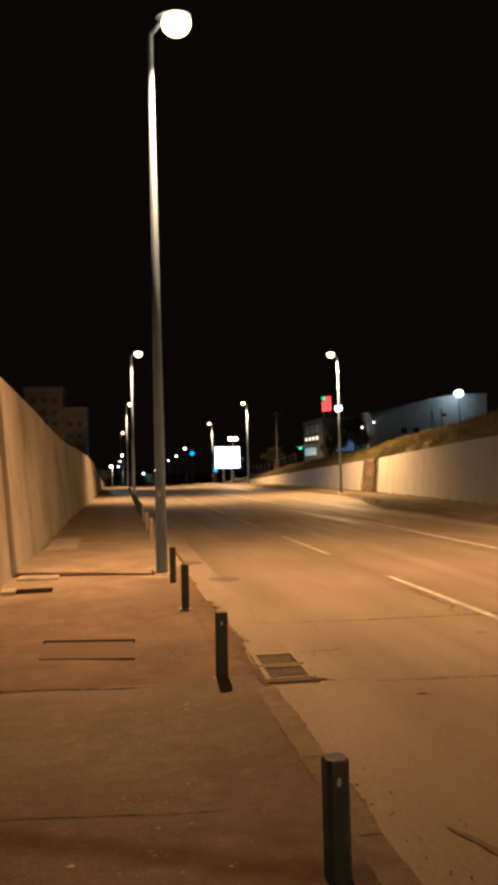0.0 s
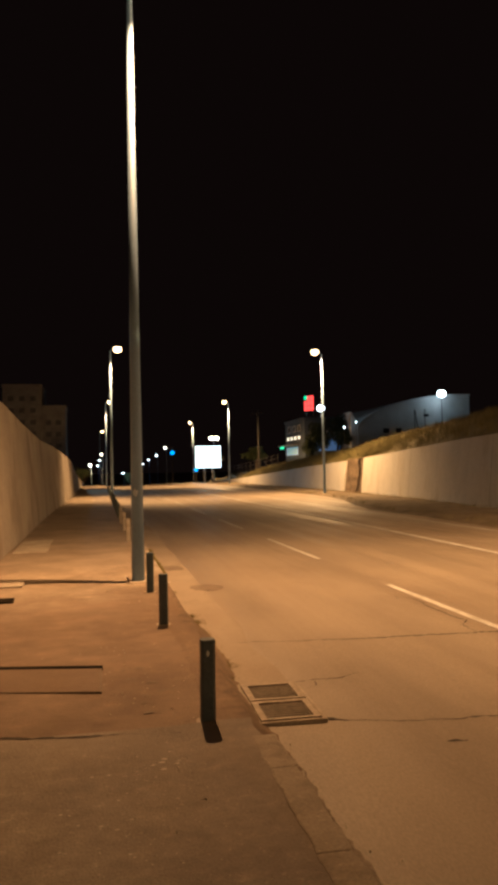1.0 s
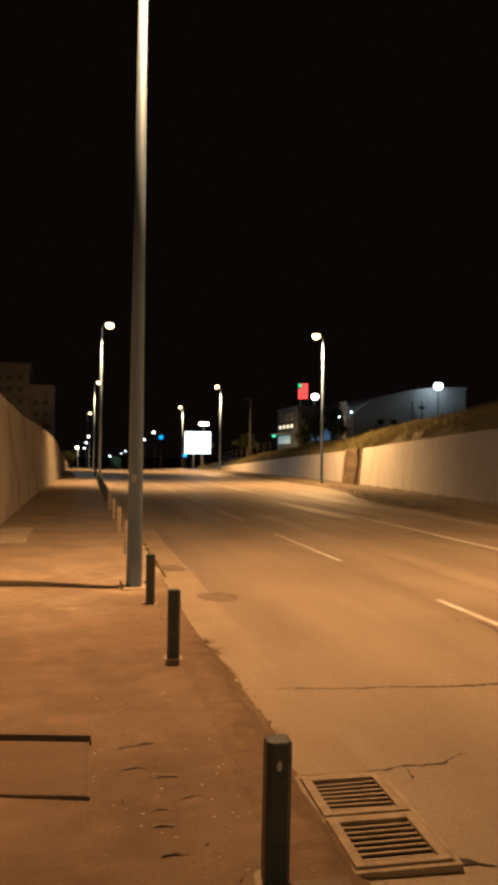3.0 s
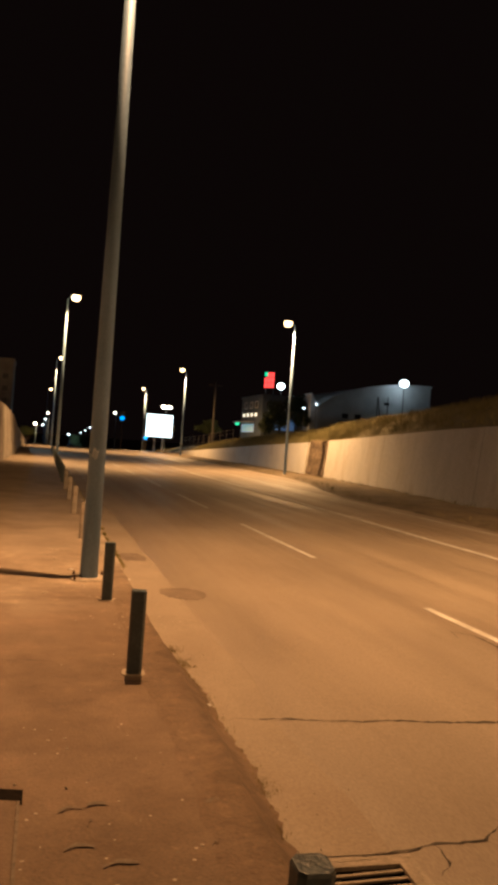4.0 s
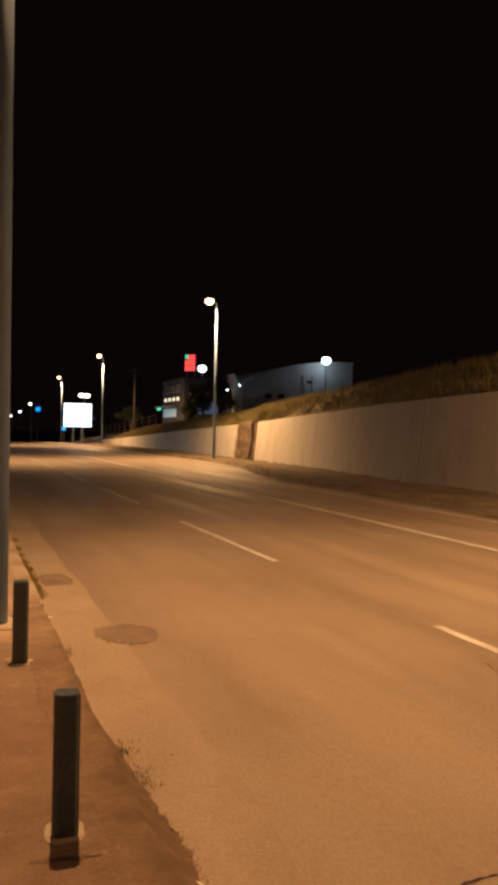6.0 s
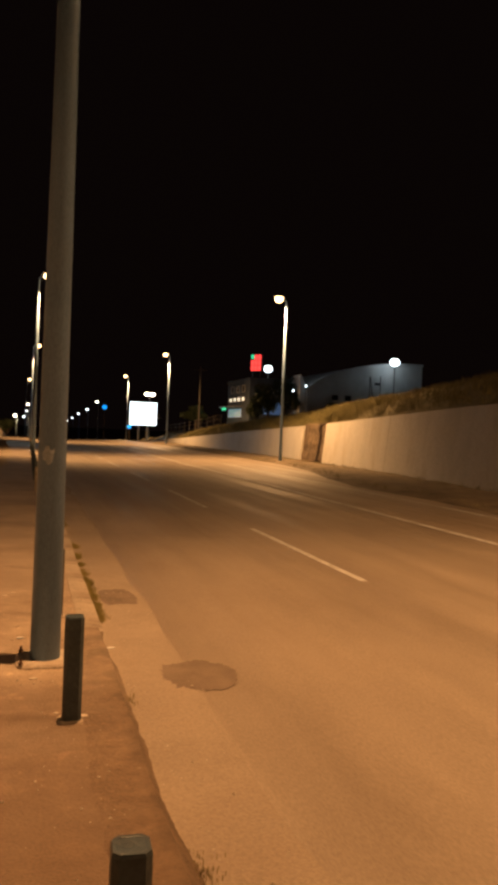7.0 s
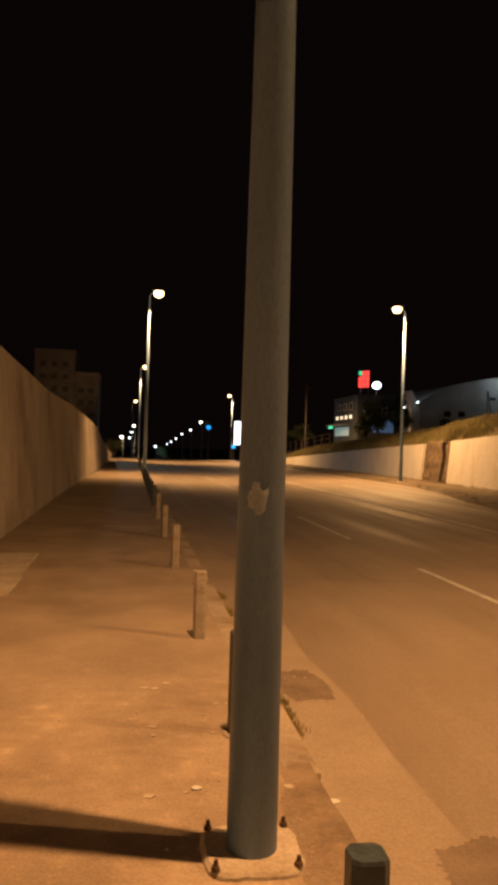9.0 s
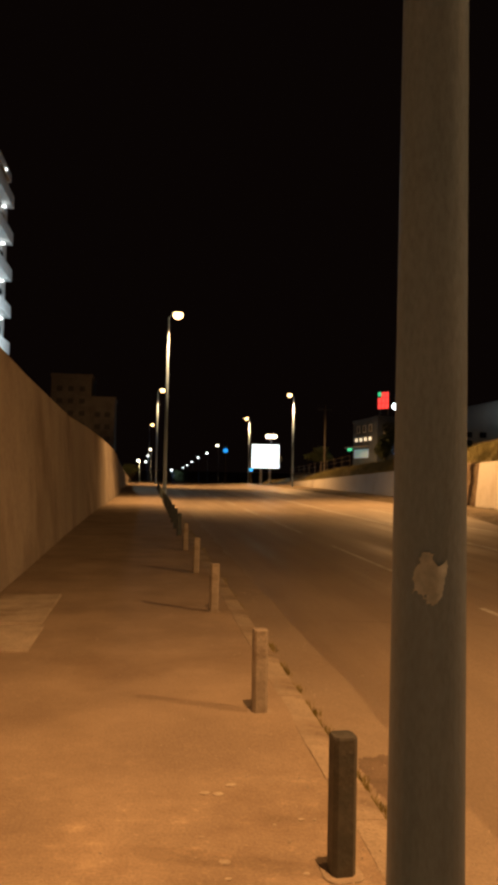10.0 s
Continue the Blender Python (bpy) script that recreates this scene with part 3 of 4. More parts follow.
# ---- bollards ----
def bollard(m, paint, label, marked=False):
    th = empty("bollard", m, label, "bollard", "bollards along the kerb")
    bm = bmesh.new()
    w, c = 0.05, 0.018
    outline = [(-w + c, -w), (w - c, -w), (w, -w + c), (w, w - c), (w - c, w), (-w + c, w), (-w, w - c), (-w, -w + c)]
    for z0, z1, s0, s1 in ((-0.05, 0.545, 1, 1), (0.545, 0.555, 1, 0.93)):
        lo = [bm.verts.new((x * s0, y * s0, z0)) for x, y in outline]
        hi = [bm.verts.new((x * s1, y * s1, z1)) for x, y in outline]
        for i in range(8):
            bm.faces.new((lo[i], lo[(i + 1) % 8], hi[(i + 1) % 8], hi[i]))
    bmesh.ops.remove_doubles(bm, verts=bm.verts, dist=0.0005)
    bm.verts.ensure_lookup_table()
    hi = [v for v in bm.verts if v.co.z > 0.55]
    hi.sort(key=lambda v: math.atan2(v.co.y, v.co.x))
    inn = [bm.verts.new((v.co.x * 0.8, v.co.y * 0.8, 0.5552)) for v in hi]
    low = [bm.verts.new((v.co.x * 0.76, v.co.y * 0.76, 0.5545)) for v in hi]
    for i in range(8):
        j = (i + 1) % 8
        bm.faces.new((hi[i], hi[j], inn[j], inn[i]))
        bm.faces.new((inn[i], inn[j], low[j], low[i]))
    bm.faces.new(low)
    part("post", bm, paint, th)
    if marked:
        part("reflector", ball((-0.003, -0.0495, 0.468), 0.011, 0.004, 0.02, u=12, v=8), PALE_MARK, th, "scuffed oval grey reflector")
    part("foot_collar", mortar(0.085, 0.085, 0.004, 8.0), KERB, th, "small mortar collar")
    return th


BOLLARD_Y = [5.53, 11.24, 15.65, 19.3, 22.6, 29.4, 31.7, 34.0, 36.3, 38.6, 40.9, 43.2, 45.5, 47.8, 53.2, 56.6, 60.0, 63.4, 66.8, 70.2]
post = bollard(pose(0.085, 2.26, -0.035, 0, 0, 6), POST_GREEN, "short dark green chamfered bollard with a grey reflector", True)
plain = bollard(pose(0.0, 8.9, 0, 0, 0, -3), POST_GREEN, "short dark green chamfered steel bollard on the pavement edge")
grey = bollard(pose(0.0, 13.55, 0, 0, 0, 4), POST_GREY, "short grey chamfered steel bollard on the pavement edge")
pale = bollard(pose(-0.03, 26.0, 0), POST_PALE, "short beige chamfered bollard on the pavement edge")
for i, y in enumerate(BOLLARD_Y):
    x = 0.025 if y < 7 else (0.0 if y < 14 else -0.03)
    copy_thing(pale if 15 < y < 27 else (post if y < 6 else (plain if y < 12 or y > 28 else grey)), pose(x, y, -0.004, random.uniform(-0.8, 0.8), random.uniform(-0.8, 0.8), random.uniform(-6, 6)))

# ---- road markings ----
def marking(name, x0, x1, y0, y1, label, paint=None):
    def row(y):
        e = 0.010 * noise.noise(Vector((x0, y * 0.7, 0)))
        return [(x, road_z(x) + 0.004) for x in (x0 + e, (x0 + x1) / 2, x1 + e)]
    ob = ribbon(name, row, spread(y0, y1, max(4, int((y1 - y0) / (0.4 if y1 < 60 else 3)))), paint or PAINT)
    return tagged(ob, label, "road marking", "white road markings", kind="structure")


for k in range(-5, 13):
    marking("lane_dash", 3.65 + (0.07 if k < 0 else 0.0), 3.75 + (0.07 if k < 0 else 0.0), 15.55 + 8.55 * k, 20.4 + 8.55 * k, "worn white lane dash" if k < 2 else "faded white lane dash")
EDGE_X = [(-45, 7.42), (16, 7.46), (25, 7.54), (33, 7.60), (118, 7.66)]
edge_line = ribbon("edge_line", lambda y: [(x, road_z(x) + 0.004) for x in (lerp(y, EDGE_X) - 0.065, lerp(y, EDGE_X), lerp(y, EDGE_X) + 0.065)], spread(-45, 118, 160), PAINT)
tagged(edge_line, "long worn white edge line", "road marking", "white road markings", kind="structure")
marking("shoulder_line", 9.85, 9.95, 6.0, 47.0, "faint white shoulder line")


# ---- cracks, joints and patches ----
def crack(name, pts, width, z, jag=0.02, mat=None, parent=None, uneven=(0.2, 1.35)):
    """A jagged sunken seam, laid along a line of points."""
    mat = mat or CRACK
    verts, faces = [], []
    rnd = random.Random(int(abs(pts[0][0] * 131 + pts[0][1] * 977)))
    line = []
    for (ax, ay), (bx, by) in zip(pts, pts[1:]):
        n = max(2, int(math.hypot(bx - ax, by - ay) / 0.035))
        for i in range(n):
            line.append((ax + (bx - ax) * i / n, ay + (by - ay) * i / n))
    line.append(pts[-1])
    dx, dy = pts[-1][0] - pts[0][0], pts[-1][1] - pts[0][1]
    ln = math.hypot(dx, dy)
    nx, ny = -dy / ln, dx / ln
    off = 0.0
    for i, (x, y) in enumerate(line):
        off = 0.8 * off + rnd.uniform(-jag, jag) * 0.6
        w = width * rnd.uniform(*uneven) * min(1, 0.25 + 3 * min(i, len(line) - 1 - i) / len(line))
        for s in (-1, 1):
            xx, yy = x + nx * (off + s * w / 2), y + ny * (off + s * w / 2)
            zz = pave_z(xx, yy) + z if z is not None else road_z(xx) + (0.0065 if xx < 1 else 0.002)
            verts.append((xx, yy, zz))
    for i in range(len(line) - 1):
        faces.append((2 * i, 2 * i + 1, 2 * i + 3, 2 * i + 2))
    return raw(name, verts, faces, mat, parent)


PZ = 0.0075
for x, y, r in ((-0.47, 7.02, 0.055), (-0.36, 7.05, 0.05), (-0.45, 6.72, 0.06), (-0.30, 6.58, 0.07), (-0.19, 6.33, 0.06), (-0.36, 6.22, 0.045), (0.16, 7.02, 0.06), (0.25, 6.85, 0.05), (-0.36, 6.05, 0.05), (-0.33, 5.80, 0.06), (-2.35, 7.12, 0.08), (-2.2, 6.0, 0.09)):
    crack("worn_hollow", [(x - r, y - 0.2 * r), (x - 0.2 * r, y + 0.25 * r), (x + r, y - 0.1 * r)], 0.5 * r, PZ, 0.012, CRUMB, pavement, (0.3, 1.5))
for pts, w in (([(-2.6, 3.2), (-1.3, 3.15), (-0.77, 3.09), (-0.46, 3.05), (0.12, 3.02)], 0.011),
               ([(-2.6, 5.62), (-1.32, 5.5), (-0.97, 5.43), (-0.43, 5.36)], 0.04), ([(-0.24, 5.34), (0.08, 5.22), (0.17, 5.30)], 0.03),
               ([(-2.6, 7.3), (-1.95, 7.25)], 0.06), ([(-2.6, 5.95), (-1.85, 5.8)], 0.05), ([(-2.5, 9.8), (-1.9, 9.75)], 0.02),
               ([(-0.15, 8.72), (0.02, 8.70), (0.12, 8.68)], 0.025), ([(-1.1, 9.2), (-0.5, 9.15)], 0.012)):
    crack("crack", pts, w * 0.7, PZ, 0.014, parent=pavement)
for pts, w in (([(0.55, 8.36), (0.9, 8.33), (1.25, 8.31)], 0.015), ([(1.2, 8.31), (2.3, 8.29), (3.25, 8.28), (4.9, 8.22)], 0.038), ([(0.87, 5.82), (1.06, 5.69)], 0.07), ([(1.05, 5.69), (1.45, 5.61), (2.2, 5.57), (4.8, 5.48)], 0.022),
               ([(0.75, 6.73), (0.98, 6.75), (1.13, 6.8), (1.34, 6.83), (1.6, 6.95)], 0.016), ([(1.12, 6.8), (1.12, 6.65), (1.02, 6.56)], 0.012), ([(0.45, 6.74), (0.86, 6.71)], 0.025),
               ([(1.58, 5.16), (1.72, 5.13)], 0.045), ([(3.15, 7.3), (3.27, 7.26)], 0.045), ([(3.40, 10.5), (3.46, 10.75), (3.62, 10.6), (3.59, 9.9), (3.58, 9.22), (3.63, 8.95), (3.48, 8.71), (3.42, 8.32)], 0.024),
               ([(1.2, 19.5), (3.4, 19.2)], 0.012), ([(0.9, 24.5), (6.8, 24.0)], 0.015)):
    crack("crack", pts, w, None, 0.024, parent=road)


for y0, y1, top in ((-1.4, -0.402, 0.021), (-0.4, 0.598, 0.021), (0.6, 1.598, 0.021), (1.6, 2.588, 0.021), (2.59, 3.598, 0.021), (3.6, 4.578, 0.021), (4.58, 5.12, 0.021)):
    bm = box(0.235, 0.405, y0, y1, -0.16, top, 0.012)
    bmesh.ops.subdivide_edges(bm, edges=[e for e in bm.edges if e.calc_length() > 0.4], cuts=9)
    for v in bm.verts:
        v.co.x += 0.022 * noise.noise(Vector((v.co.x * 9, v.co.y * 6, 2.0))) + 0.008 * noise.noise(Vector((1.0, v.co.y * 23, v.co.z * 9)))
        v.co.z += 0.003 * noise.noise(Vector((v.co.x * 7, v.co.y * 5, 8.0)))
    part("kerb_stone", bm, KERB_DUSTY, edge, "chipped dusty kerb stone")
crack("kerb_groove", [(0.50, 5.0), (0.49, 4.3), (0.51, 3.6), (0.49, 2.6), (0.51, 0.5)], 0.03, None, 0.014, CRUMB, road, (0.1, 1.5))
crack("worn_groove", [(0.84, 2.9), (0.98, 2.6), (1.05, 2.3)], 0.05, None, 0.012, CRUMB, road, (0.5, 1.2))


def blob(name, cx, cy, rx, ry, seed, mat, square=0.0, parent=None):
    rnd = random.Random(seed)
    verts, n = [(cx, cy, road_z(cx) + 0.0048)], 150
    for i in range(n):
        a = 2 * math.pi * i / n
        c, s = math.cos(a), math.sin(a)
        q = (abs(c) ** 4 + abs(s) ** 4) ** -0.25 if square else 1
        r = (1 - square + square * q) * rnd.uniform(0.95, 1.04) * (1 + 0.16 * noise.noise(Vector((c * 1.5, s * 1.5, seed))) + 0.10 * noise.noise(Vector((c * 5, s * 5, seed))) + 0.10 * noise.noise(Vector((c * 14, s * 14, seed))))
        verts.append((cx + rx * r * c, cy + ry * r * s, road_z(cx + rx * r * c) + 0.0048))
    return raw(name, verts, [(0, 1 + i, 1 + (i + 1) % n) for i in range(n)], mat, parent)


blob("tar_patch", 0.94, 12.26, 0.275, 0.315, 3, PATCH, parent=road)
blob("tar_patch", 0.64, 14.77, 0.175, 0.36, 4, PATCH, 1.0, parent=road)


# ---- drain in the gutter ----
def drain():
    """Two iron grates, one behind the other, each a rim with bars over a black sheet for the pit's shade."""
    th = empty("road_drain", pose(0.665, 6.19, -0.118, 0, 0, -1), "worn iron double drain grate in a concrete frame", "drain")
    bm = bmesh.new()
    for a in ((-0.255, 0.255, -0.50, -0.472), (-0.255, 0.255, 0.472, 0.50), (-0.255, -0.228, -0.472, 0.472), (0.228, 0.255, -0.472, 0.472), (-0.228, 0.228, -0.012, 0.012)):
        box(*a, -0.03, 0.016, 0.005, bm)
    part("surround", bm, KERB, th, "chipped concrete surround")
    part("pit", box(-0.23, 0.23, -0.475, 0.475, -0.03, -0.004), SHADE_BLACK, th, "black sheet for the shade in the gully pit")
    for y0, turn in ((-0.462, 0.0), (0.018, 2.5)):
        bm = bmesh.new()
        for x0, x1, a, b in ((-0.222, -0.172, 0, 0.44), (0.172, 0.222, 0, 0.44), (-0.172, 0.172, 0, 0.04), (-0.172, 0.172, 0.40, 0.44)):
            box(x0, x1, y0 + a, y0 + b, 0.002, 0.024, 0.004, bm)
        fr = part("grate_frame", bm, IRON, th)
        for i in range(7):
            yy = y0 + 0.072 + i * 0.0492
            bm = box(-0.176, 0.176, -0.0085, 0.0085, 0.002, 0.012, 0.003)
            bm.transform(pose(0, yy, 0, 0, 0, turn * (i / 3 - 1)))
            part("grate_bar", bm, IRON, fr)
    return th


drain()


def hatch():
    th = empty("inspection_cover", pose(-1.135, 6.87, 0.003), "sunken rectangular concrete inspection cover in the pavement", "cover")
    skew = Matrix(((1, 0, 0, 0), (-0.22, 1, 0, 0), (0, 0, 1, 0), (0, 0, 0, 1)))
    # Cover lies flush; the black far strip stands in for a shaded step.
    for name, dims, mat, label in (("slab", (-0.44, 0.44, -0.375, 0.32, -0.03, 0.010), PAVING, ""), ("gap", (-0.465, 0.465, 0.322, 0.425, -0.03, 0.0105), SHADE_BLACK, "dark strip along the cover edge"),
                                   ("gap", (0.442, 0.455, -0.392, 0.321, -0.03, 0.0102), CRUMB, "dark strip along the cover edge"), ("gap", (-0.44, 0.44, -0.385, -0.378, -0.03, 0.0101), CRUMB, "dark strip along the cover edge")):
        bm = box(*dims)
        bm.transform(skew)
        part(name, bm, mat, th, label)
    return th


hatch()


def broken_cover():
    th = empty("broken_cover", pose(-2.12, 11.1, 0.0, 0, 0, 4), "broken pavement cover leaving a dark open hole", "cover")
    # A black block on the pavement stands in for the unlit hole.
    part("hole", box(-0.26, 0.29, -0.22, 0.14, -0.03, 0.013), SHADE_BLACK, th, "black block for the shade in the open hole")
    part("edge_slab", box(-0.44, -0.24, -0.30, 0.05, -0.02, 0.05, 0.01), SLAB, th, "pale broken slab")
    return th


broken_cover()
tagged(part("loose_slab", box(-2.52, -1.84, 12.25, 12.72, -0.02, 0.03, 0.012), SLAB), "pale flat concrete slab lying on the pavement", "slab")
tagged(part("concrete_slab", box(-2.56, -1.86, 18.62, 20.42, -0.02, 0.022, 0.012), SLAB), "pale concrete slab patch beside the wall", "slab", "slabs by the wall")
tagged(part("concrete_slab", box(-2.54, -1.82, 17.4, 18.52, -0.02, 0.020, 0.012), SLAB), "pale concrete slab patch beside the wall", "slab", "slabs by the wall")


# ---- weeds and grass ----
def blades(name, spots, mat, label, category):
    """Clumps of bent blades at (x, y, z, height, count, spread)."""
    rnd = random.Random(11)
    verts, faces = [], []
    for x, y, z, h, n, s in spots:
        for _ in range(n):
            a, lean = rnd.uniform(0, 6.283), rnd.uniform(0.1, 0.6)
            px, py = x + rnd.gauss(0, s), y + rnd.gauss(0, s)
            hh = h * rnd.uniform(0.4, 1.2)
            w = 0.010 * hh / 0.3 + 0.0015
            dx, dy = math.cos(a), math.sin(a)
            b = len(verts)
            verts += [(px - dy * w, py + dx * w, z - 0.03), (px + dy * w, py - dx * w, z - 0.03),
                      (px + dx * lean * hh * 0.4 - dy * w * 0.7, py + dy * lean * hh * 0.4 + dx * w * 0.7, z + hh * 0.6),
                      (px + dx * lean * hh * 0.4 + dy * w * 0.7, py + dy * lean * hh * 0.4 - dx * w * 0.7, z + hh * 0.6),
                      (px + dx * lean * hh, py + dy * lean * hh, z + hh)]
            faces += [(b, b + 1, b + 3, b + 2), (b + 2, b + 3, b + 4)]
    ob = raw(name, verts, faces, mat)
    return tagged(ob, label, category, kind="stuff")


rnd = random.Random(5)
spots = []
for _ in range(420):
    y = rnd.uniform(13.75, 18.2)
    if noise.noise(Vector((0.0, y * 2.3, 6.0))) + 0.5 * noise.noise(Vector((0.0, y * 7.0, 1.0))) > -0.28 + 0.11 * max(0.0, y - 14.6):
        spots.append((0.365 + rnd.gauss(0, 0.022), y, -0.125, rnd.uniform(0.015, 0.055), 40, 0.03))
spots += [(0.41 + rnd.gauss(0, 0.02), rnd.choice((7.0, 7.9, 8.4, 9.3, 9.9, 6.2, 4.1)) + rnd.gauss(0, 0.12), -0.115, 0.016, 14, 0.03) for _ in range(60)]
for x, y, n, s in ((0.42, 9.52, 14, 0.05), (0.41, 8.80, 34, 0.07), (0.40, 8.52, 10, 0.05), (0.41, 7.88, 16, 0.06), (0.42, 7.47, 26, 0.075), (0.40, 5.0, 6, 0.04)):
    spots += [(x + rnd.gauss(0, s * 0.6), y + rnd.gauss(0, 1.6 * s), -0.122, 0.012, 34, 0.034) for _ in range(n)]
spots += [(0.385 + rnd.gauss(0, 0.01), 11.75 + rnd.gauss(0, 0.03), -0.125, 0.045, 5, 0.02) for _ in range(5)]
spots += [(0.36, rnd.uniform(20, 40), -0.12, 0.08, 12, 0.03) for _ in range(90)]
blades("kerb_weeds", spots, WEED, "low green weeds along the kerb foot", "weeds")
spots = []
for _ in range(6000):
    y = rnd.uniform(12, 100)
    x = lerp(y, RIGHT_X) + 0.11 * lerp(y, RIGHT_TOP) + 0.35 + abs(rnd.gauss(0, 2.2))
    spots.append((x, y, bank_z(x, y), rnd.uniform(0.10, 0.34), 9, 0.16))
for _ in range(900):
    y = rnd.uniform(46, 56)
    x = lerp(y, RIGHT_X) + 0.5 + rnd.uniform(0, 3)
    spots.append((x, y, max(bank_z(x, y), 1.6), rnd.uniform(0.15, 0.45), 8, 0.14))
blades("bank_grass", spots, GRASS, "tall dry yellow grass on the embankment", "grass")
spots = []
for _ in range(900):
    y = rnd.uniform(8, 80)
    x = rnd.choice((shoulder(y) + rnd.uniform(0.15, 1.0), lerp(y, RIGHT_X) - abs(rnd.gauss(0, 0.3)), lerp(y, RIGHT_X) - abs(rnd.gauss(0, 0.3))))
    spots.append((x, y, -0.05, rnd.uniform(0.05, 0.16), 6, 0.08))
blades("verge_weeds", spots, GRASS, "sparse dry weeds on the soil verge", "weeds")
rnd = random.Random(14)
verts, faces = [], []
for cx, cy, n, s in ((-0.48, 7.2, 8, 0.08), (-0.48, 6.85, 6, 0.07), (-0.42, 6.4, 9, 0.09), (-0.45, 5.95, 8, 0.09), (0.02, 6.6, 14, 0.13), (0.1, 7.3, 10, 0.12), (-0.2, 5.35, 12, 0.12), (-2.3, 6.0, 12, 0.2), (-2.2, 7.3, 10, 0.2), (0.28, 8.0, 16, 0.1),
                     (0.3, 6.0, 12, 0.1), (0.38, 4.6, 14, 0.14), (-0.35, 8.75, 5, 0.08), (0.15, 12.9, 8, 0.1), (-0.3, 15.75, 5, 0.05), (-0.25, 19.4, 5, 0.05), (0.05, 3.1, 10, 0.2), (1.0, 2.8, 10, 0.15)):
    for _ in range(n):
        x, y, r = cx + rnd.gauss(0, s), cy + rnd.gauss(0, s), rnd.choice((0.003, 0.004, 0.005, 0.006, 0.008))
        z = (pave_z(x, y) + 0.006 if x < 0.1 else (0.014 if x < 0.3 else road_z(max(x, 0.36)) + 0.006))
        c = len(verts)
        verts.append((x, y, z + 0.003))
        verts += [(x + 1.2 * r * rnd.uniform(0.5, 1.2) * math.cos(q * 0.9), y + r * rnd.uniform(0.5, 1.2) * math.sin(q * 0.9), z) for q in range(7)]
        faces += [(c, c + 1 + q, c + 1 + (q + 1) % 7) for q in range(7)]
tagged(raw("crumbs", verts, faces, CRUMB), "dark crumbs and chipped spots on the pavement", "crumbs", kind="stuff")
rnd = random.Random(8)
verts, faces = [], []
for k in range(1150):
    if k > 800:
        x, y = rnd.choice(((0.0, 12.1, 0.35), (0.15, 10.6, 0.3), (-0.05, 4.7, 0.2), (0.3, 3.1, 0.2), (0.2, 14.2, 0.3)))[:2]
        x, y, z = x + rnd.gauss(0, 0.2), y + rnd.gauss(0, 0.5), 0.008
        x, z = (x, z) if x < 0.3 else (x + 0.1, -0.12)
    elif rnd.random() < 0.5:
        x, y, z = rnd.uniform(-2.5, 0.2), rnd.uniform(-1, 22), 0.004
    else:
        x, y, z = 0.37 + abs(rnd.gauss(0, 0.25)), rnd.uniform(-1, 22), -0.12
    r = rnd.choice((0.004, 0.005, 0.007, 0.011))
    b, a = len(verts), rnd.uniform(0, 6)
    verts += [(x + r * math.cos(a + q * 2.1) * rnd.uniform(0.6, 1.3), y + r * math.sin(a + q * 2.1) * rnd.uniform(0.6, 1.3), z - 0.004) for q in range(3)] + [(x, y, z + r * 0.4)]
    faces += [(b, b + 1, b + 3), (b + 1, b + 2, b + 3), (b + 2, b, b + 3)]
tagged(raw("grit", verts, faces, SLAB), "scattered pale grit on pavement and gutter", "grit", kind="stuff")



def chip(bm, x, y, z, r, seed):
    """A flat, uneven flake lying on the ground."""
    top = bm.verts.new((x, y, z + 0.0016))
    ring = [bm.verts.new((x + r * 1.25 * math.cos(q * 0.7) * (1 + 0.5 * noise.noise(Vector((q * 1.3, seed, 0)))), y + r * math.sin(q * 0.7) * (1 + 0.5 * noise.noise(Vector((q * 1.3, seed, 4)))), z + 0.001)) for q in range(9)]
    low = [bm.verts.new((v.co.x, v.co.y, z - 0.006)) for v in ring]
    for i in range(9):
        j = (i + 1) % 9
        bm.faces.new((ring[i], ring[j], top))
        bm.faces.new((low[i], low[j], ring[j], ring[i]))
    return bm


# ---- mortar flakes and paper litter ----
rnd = random.Random(21)
bm = bmesh.new()
for k in range(30):
    x, y = rnd.uniform(-0.6, 0.25), rnd.uniform(11.2, 14.6)
    if math.hypot(x + 0.115, y - 12.31) > 0.3:
        chip(bm, x, y, pave_z(x, y) + 0.003, rnd.choice((0.007, 0.009, 0.012, 0.022)), k)
for k in range(26):
    x, y = rnd.uniform(-0.6, 0.2), rnd.uniform(3.6, 5.2)
    chip(bm, x, y, pave_z(x, y) + 0.0045, rnd.choice((0.004, 0.005, 0.007)), 90 + k)
for k in range(150):
    x, y = rnd.gauss(0.02, 0.17), rnd.gauss(4.85, 0.32)
    if x < 0.2 and y < 5.2:
        chip(bm, x, y, pave_z(x, y) + 0.0045, rnd.choice((0.005, 0.006, 0.008, 0.010, 0.014)), 300 + k)
for k in range(120):
    x, y = rnd.uniform(-0.9, 0.2), rnd.uniform(2.2, 4.9)
    chip(bm, x, y, pave_z(x, y) + 0.0045, rnd.choice((0.004, 0.005, 0.006, 0.009)), 500 + k)
for k in range(70):
    x, y = rnd.uniform(-0.7, 0.3), rnd.uniform(5.4, 8.0)
    chip(bm, x, y, pave_z(x, y) + 0.001, rnd.choice((0.004, 0.005, 0.007)), 700 + k)
tagged(part("mortar_flakes", bm, SLAB), "pale mortar flakes scattered on the pavement", "flakes", kind="stuff")
